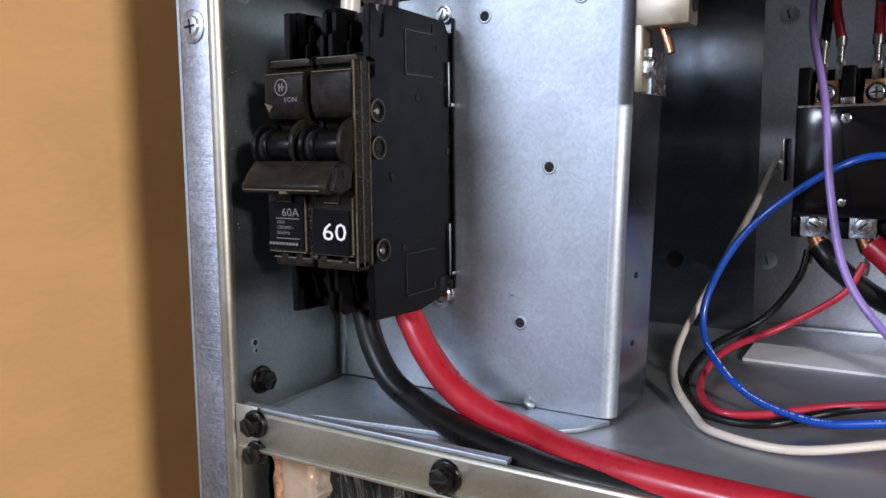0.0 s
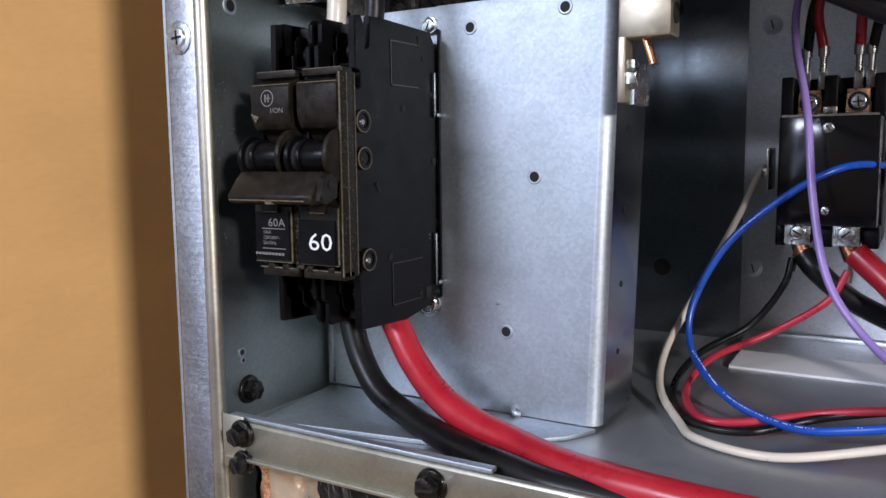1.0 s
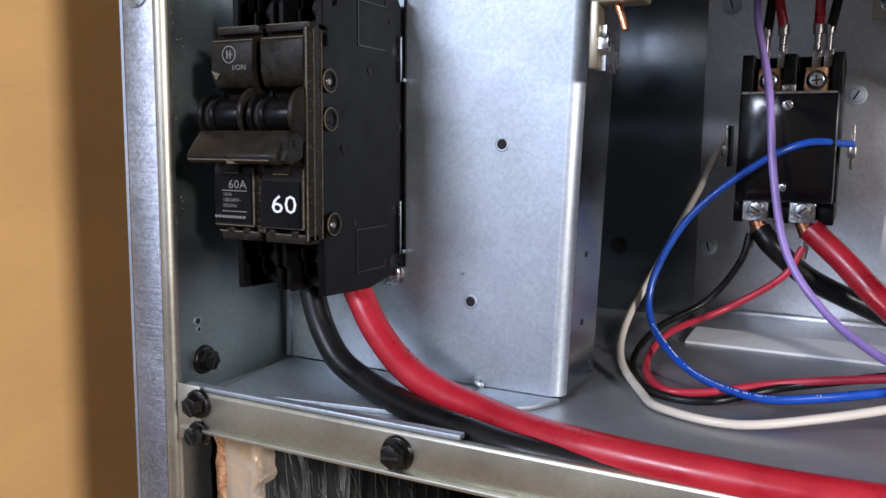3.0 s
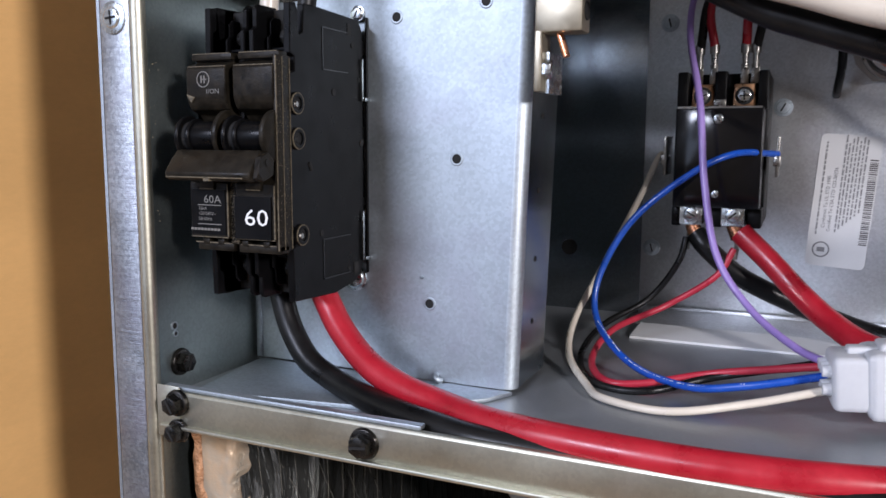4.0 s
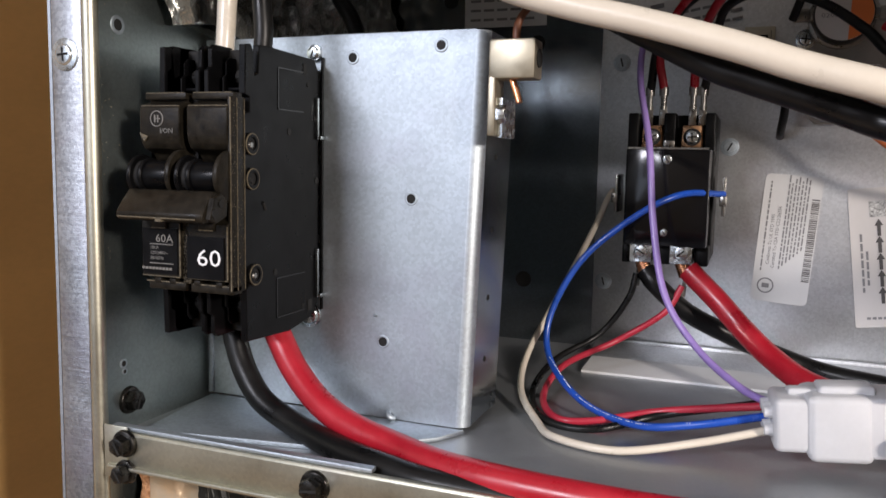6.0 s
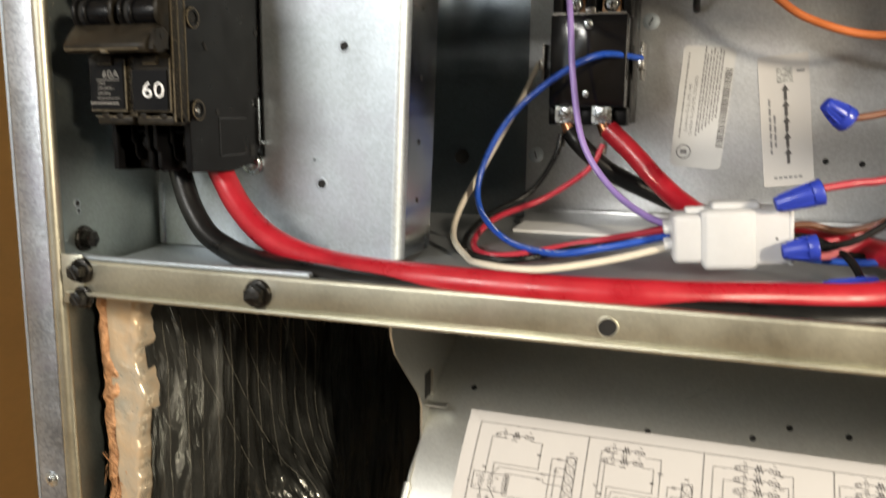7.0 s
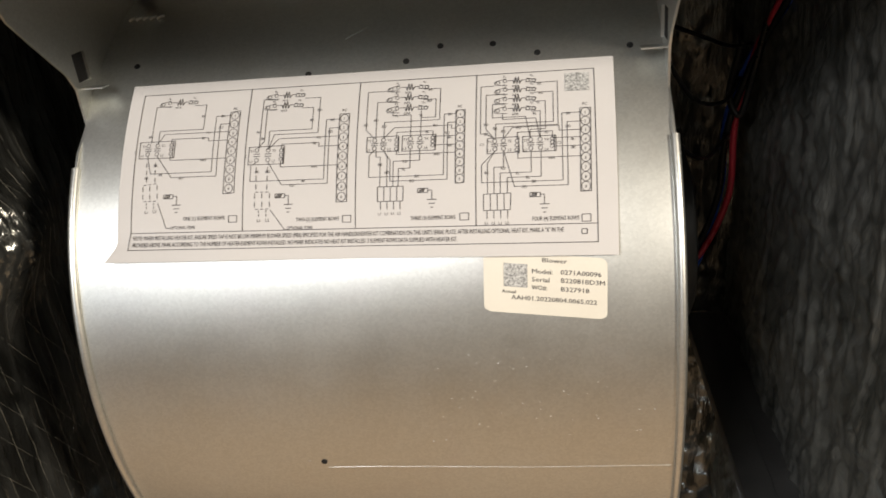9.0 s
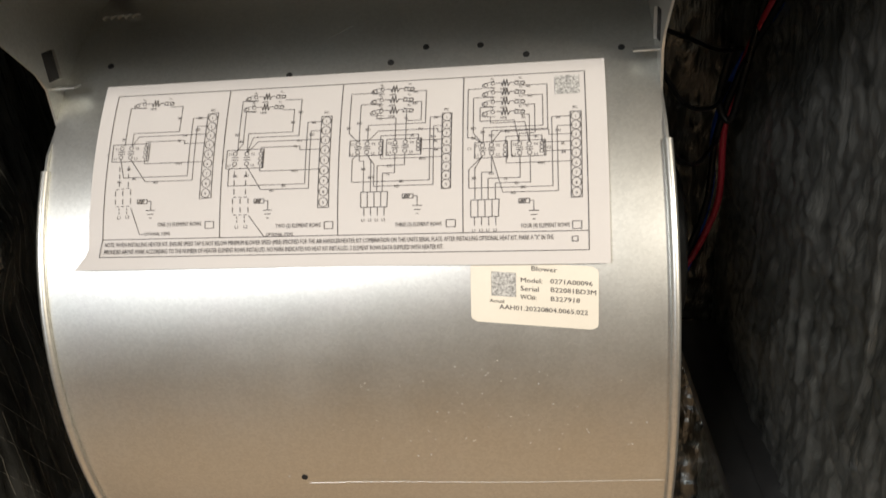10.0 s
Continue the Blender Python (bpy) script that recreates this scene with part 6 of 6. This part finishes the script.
for x, z in ((-0.0525, 1.1420), (-0.0285, 1.1380)):
    part("wire_ferrule", tube([(x + 0.0005, 0.192, z - 0.004), (x + 0.001, 0.192, z + 0.004), (x + 0.002, 0.192, z + 0.012)], 0.0011, 8), TIN, relay)
    part("ferrule_collar", cyl((x - 0.0004, 0.192, z - 0.005), (x + 0.0002, 0.192, z + 0.0005), 0.0021, None, 12), TIN, relay)

# ---- limit switches and holder ----
plate = thing("limit_plate", "pale mica plate carrying two limit switches", "plate")


def plate_outline():
    pts = []
    for cx, cz, r in ((0.068, 1.241, 0.010), (0.066, 1.296, 0.009), (0.036, 1.296, 0.012), (0.022, 1.268, 0.010), (0.018, 1.239, 0.010), (0.040, 1.216, 0.008)):
        pts.append((cx, cz, r))
    out = []
    for i, (cx, cz, r) in enumerate(pts):
        p, q = pts[i - 1], pts[(i + 1) % len(pts)]
        for o in (p, q):
            out.append((cx + (o[0] - cx) * 0.3, cz + (o[1] - cz) * 0.3))
    return out


part("mica", prism(plate_outline(), "y", 0.2590, 0.2615, 0.0006), MICA, plate)
for x, z in ((0.0260, 1.270), (0.0620, 1.250)):
    screw_head("plate_screw", (x, 0.2590, z), (0, -1, 0), 0.0040, ZINC, plate, "cross", 0.002, 0.0055)
for zc in (1.281, 1.2400):
    sw = thing("limit_switch", "round black limit switch with a white and orange sticker", "thermal switch", "limit switches")
    part("flange", cyl((0.0435, 0.2590, zc), (0.0435, 0.2560, zc), 0.0172, None, 40, 0.0005), TIN, sw)
    part("body", cyl((0.0435, 0.2560, zc), (0.0435, 0.2440, zc), 0.0156, 0.0152, 40, 0.0008), DISC, sw)
    part("face_sticker", cyl((0.0435, 0.2440, zc), (0.0435, 0.2436, zc), 0.0144, None, 40), PAPER, sw, "white round sticker")
    arc = [(0.0435 + 0.0143 * math.cos(a), zc + 0.0143 * math.sin(a)) for a in [radians(-80 + 156 * j / 12) for j in range(13)]]
    part("orange_mark", prism(arc, "y", 0.2435, 0.2432), ORSTICK, sw, "orange half of the sticker")
    part("print", letters("0200", 0.0022, lambda a, b: (0.0322 + a, 0.24335, zc - 0.002 + b), 0.0085), INKGREY, sw) if zc > 1.27 else None
    for s in (-1, 1):
        part("tab", box(0.0435 + s * 0.0150 - 0.003, 0.0435 + s * 0.0150 + 0.006 * (s > 0) + 0.003 * (s < 0), 0.2470, 0.2482, zc - 0.003, zc + 0.003, 0.0003), TIN, sw)
        part("quick_connect", box(0.0435 + s * 0.0210 - 0.004, 0.0435 + s * 0.0210 + 0.004, 0.2450, 0.2500, zc - 0.0035, zc + 0.0035, 0.0008), TIN, sw)
holder = thing("fuse_holder", "ivory clip holder screwed to the heater panel", "clip")
part("plate", box(-0.0065, 0.0100, 0.2590, 0.2622, 1.2480, 1.2780, 0.0006), IVORY, holder)
part("socket", box(-0.0045, 0.0080, 0.2520, 0.2590, 1.2630, 1.2755, 0.0012), IVORY, holder)
part("slot", box(-0.0030, 0.0062, 0.2516, 0.2521, 1.2660, 1.2722), PIT, holder)
screw_head("clip_screw", (0.0020, 0.2590, 1.2555), (0, -1, 0), 0.0040, ZINC, holder, "cross", 0.002, 0.0050)

# ---- labels on the heater panel ----


def flat_label(name, x0, z0, w, h, lean, material, lab, r=0.003):
    """A sticker on the heater panel; lean in degrees to its right. Returns the thing and its own plane."""
    top = thing(name, lab, "label")
    a = radians(lean)

    def on(p, q, y=0.2619):
        return (x0 + p * math.cos(a) + q * math.sin(a), y, z0 + q * math.cos(a) - p * math.sin(a))
    pts = []
    for cx, cz, a0 in ((w - r, r, -90), (w - r, h - r, 0), (r, h - r, 90), (r, r, 180)):
        for j in range(5):
            t = radians(a0 + 22.5 * j)
            p = on(cx + r * math.cos(t), cz + r * math.sin(t))
            pts.append((p[0], p[2]))
    part("label_stock", prism(pts, "y", 0.2619, 0.2625), material, top)
    return top, on


def bars(on, rows, parent, material, y=0.2617):
    bm = bmesh.new()
    for p, q, w, h in rows:
        bm.faces.new([bm.verts.new(on(*c, y)) for c in ((p, q), (p + w, q), (p + w, q + h), (p, q + h))])
    tagged(part("print", bm, material, parent), kind="stuff")


rating, on = flat_label("rating_label", 0.0050, 1.1200, 0.0310, 0.0750, 3.8, SILVERLAB, "pale rating label stuck sideways on the heater panel")
rr = random.Random(8)
rows = []
for k, p in enumerate((0.0034, 0.0130, 0.0146, 0.0164, 0.0182, 0.0200, 0.0218, 0.0236)):
    q = 0.018 + 0.002 * k
    while q < 0.071:
        L = rr.uniform(0.001, 0.0045)
        rows.append((p, q, 0.0008, L))
        q += L + 0.0007
bars(on, rows, rating, INKGREY)
bars(on, [(0.0262, 0.014 + 0.0011 * j + 0.0002 * rr.random(), 0.0042, rr.choice((0.0004, 0.0007))) for j in range(44)], rating, INK)
for t, p, q in (("Conforms To UL STD 1995", 0.0078, 0.022), ("Certified To CSA STD C22.2#236", 0.0108, 0.020)):
    part("lettering", letters(t, 0.0018, lambda a, b, p=p, q=q: on(p - b, q + a, 0.2616)), INKGREY, rating)
part("round_mark", ring(on(0.0075, 0.0095, 0.2619), (0, -1, 0), 0.0038, 0.0046, 0.0002), INKGREY, rating)
bars(on, [(0.0055, 0.0082, 0.0040, 0.0026)], rating, INKGREY)
flow, on = flat_label("airflow_label", 0.0625, 1.1080, 0.0285, 0.0790, -7.0, PAPER, "white airflow direction label with five black arrows", 0.001)
for k in range(5):
    q = 0.0135 + 0.0096 * k
    arrow = bmesh.new()
    outline = ((0.0138, q), (0.0156, q), (0.0156, q + 0.0058), (0.0169, q + 0.0058), (0.0147, q + 0.0096), (0.0125, q + 0.0058), (0.0138, q + 0.0058))
    arrow.faces.new([arrow.verts.new(on(*c, 0.2616)) for c in outline])
    part("arrow", arrow, INK, flow)
bars(on, [(0.0102, 0.0625, 0.0090, 0.0090)], flow, SPECKLE)
rows = []
for p, q0, q1 in ((0.0048, 0.020, 0.050), (0.0074, 0.024, 0.044)):
    q = q0
    while q < q1:
        L = rr.uniform(0.002, 0.005)
        rows.append((p, q, 0.0012, L))
        q += L + 0.001
rows += [(0.006 + 0.0028 * k, 0.0045, 0.0020, 0.0014) for k in range(6)] + [(0.0215, 0.068, 0.0045, 0.0014)]
bars(on, rows, flow, INKGREY)
third, on = flat_label("heater_label", -0.0600, 1.2660, 0.0460, 0.0270, -10, SILVERLAB, "pale heater kit label on the heater panel", 0.002)
rows = []
for q in (0.008, 0.013, 0.018):
    p = 0.022
    while p < 0.050:
        L = rr.uniform(0.003, 0.007)
        rows.append((p, q, L, 0.0016))
        p += L + 0.0012
bars(on, rows + [(0.004, 0.0240, 0.008, 0.0028), (0.028, 0.0265, 0.016, 0.0016)], third, INKGREY)

warn = thing("back_label", "pale printed label on the dull metal sheet", "label")
part("label_stock", box(-0.180, -0.1250, 0.2650, 0.2655, 1.285, 1.309), SILVERLAB, warn)
bars(lambda p, q, y: (-0.180 + p, 0.2648, 1.285 + q), [(0.004 + 0.009 * k, 0.004 + 0.006 * j, 0.007, 0.0016) for k in range(5) for j in range(3)], warn, INKGREY)

# ---- wires to the motor in the blower compartment ----
for pts, m, r, lab in (([(0.300, 0.27, 1.06), (0.2930, 0.300, 0.990), (0.2850, 0.340, 0.935), (0.2760, 0.350, 0.880), (0.2745, 0.350, 0.820), (0.2560, 0.345, 0.775), (0.2380, 0.335, 0.760)], REDW, 0.0026, "red motor wire hanging in the blower compartment"),
                       ([(0.306, 0.28, 1.06), (0.2990, 0.305, 0.985), (0.2830, 0.345, 0.930), (0.2700, 0.355, 0.880), (0.2690, 0.355, 0.825), (0.2540, 0.350, 0.765), (0.2380, 0.340, 0.745)], BLUE, 0.0026, "blue motor wire hanging in the blower compartment"),
                       ([(0.303, 0.275, 1.06), (0.2960, 0.295, 0.990), (0.2870, 0.335, 0.940), (0.2700, 0.345, 0.880), (0.2660, 0.350, 0.820), (0.2520, 0.345, 0.780), (0.2380, 0.335, 0.770)], BLK, 0.0026, "black motor wire hanging in the blower compartment"),
                       ([(0.300, 0.29, 1.055), (0.290, 0.315, 0.985), (0.284, 0.335, 0.925), (0.276, 0.335, 0.890), (0.268, 0.340, 0.905), (0.274, 0.335, 0.945)], BLK, 0.0026, "black wire loop tied to the motor wires"),
                       ([(0.1965, 0.225, 0.985), (0.230, 0.27, 0.965), (0.262, 0.320, 0.945), (0.283, 0.345, 0.940)], BLK, 0.0015, "black tie strap from the housing"),
                       ([(0.1965, 0.190, 0.975), (0.225, 0.245, 0.930), (0.258, 0.310, 0.908), (0.276, 0.345, 0.915)], BLK, 0.0015, "black tie strap from the housing"),
                       ([(0.1965, 0.175, 0.955), (0.215, 0.23, 0.905), (0.245, 0.300, 0.870), (0.270, 0.345, 0.872)], BLK, 0.0015, "black tie strap from the housing"),
                       ([(0.238, 0.320, 0.770), (0.226, 0.270, 0.770), (0.2165, 0.225, 0.735), (0.2120, 0.21, 0.690), (0.212, 0.22, 0.64)], GREEN, 0.0026, "green earth wire beside the blower housing")):
    cable("motor_wire", pts, r, m, lab, "wire", "motor wires")
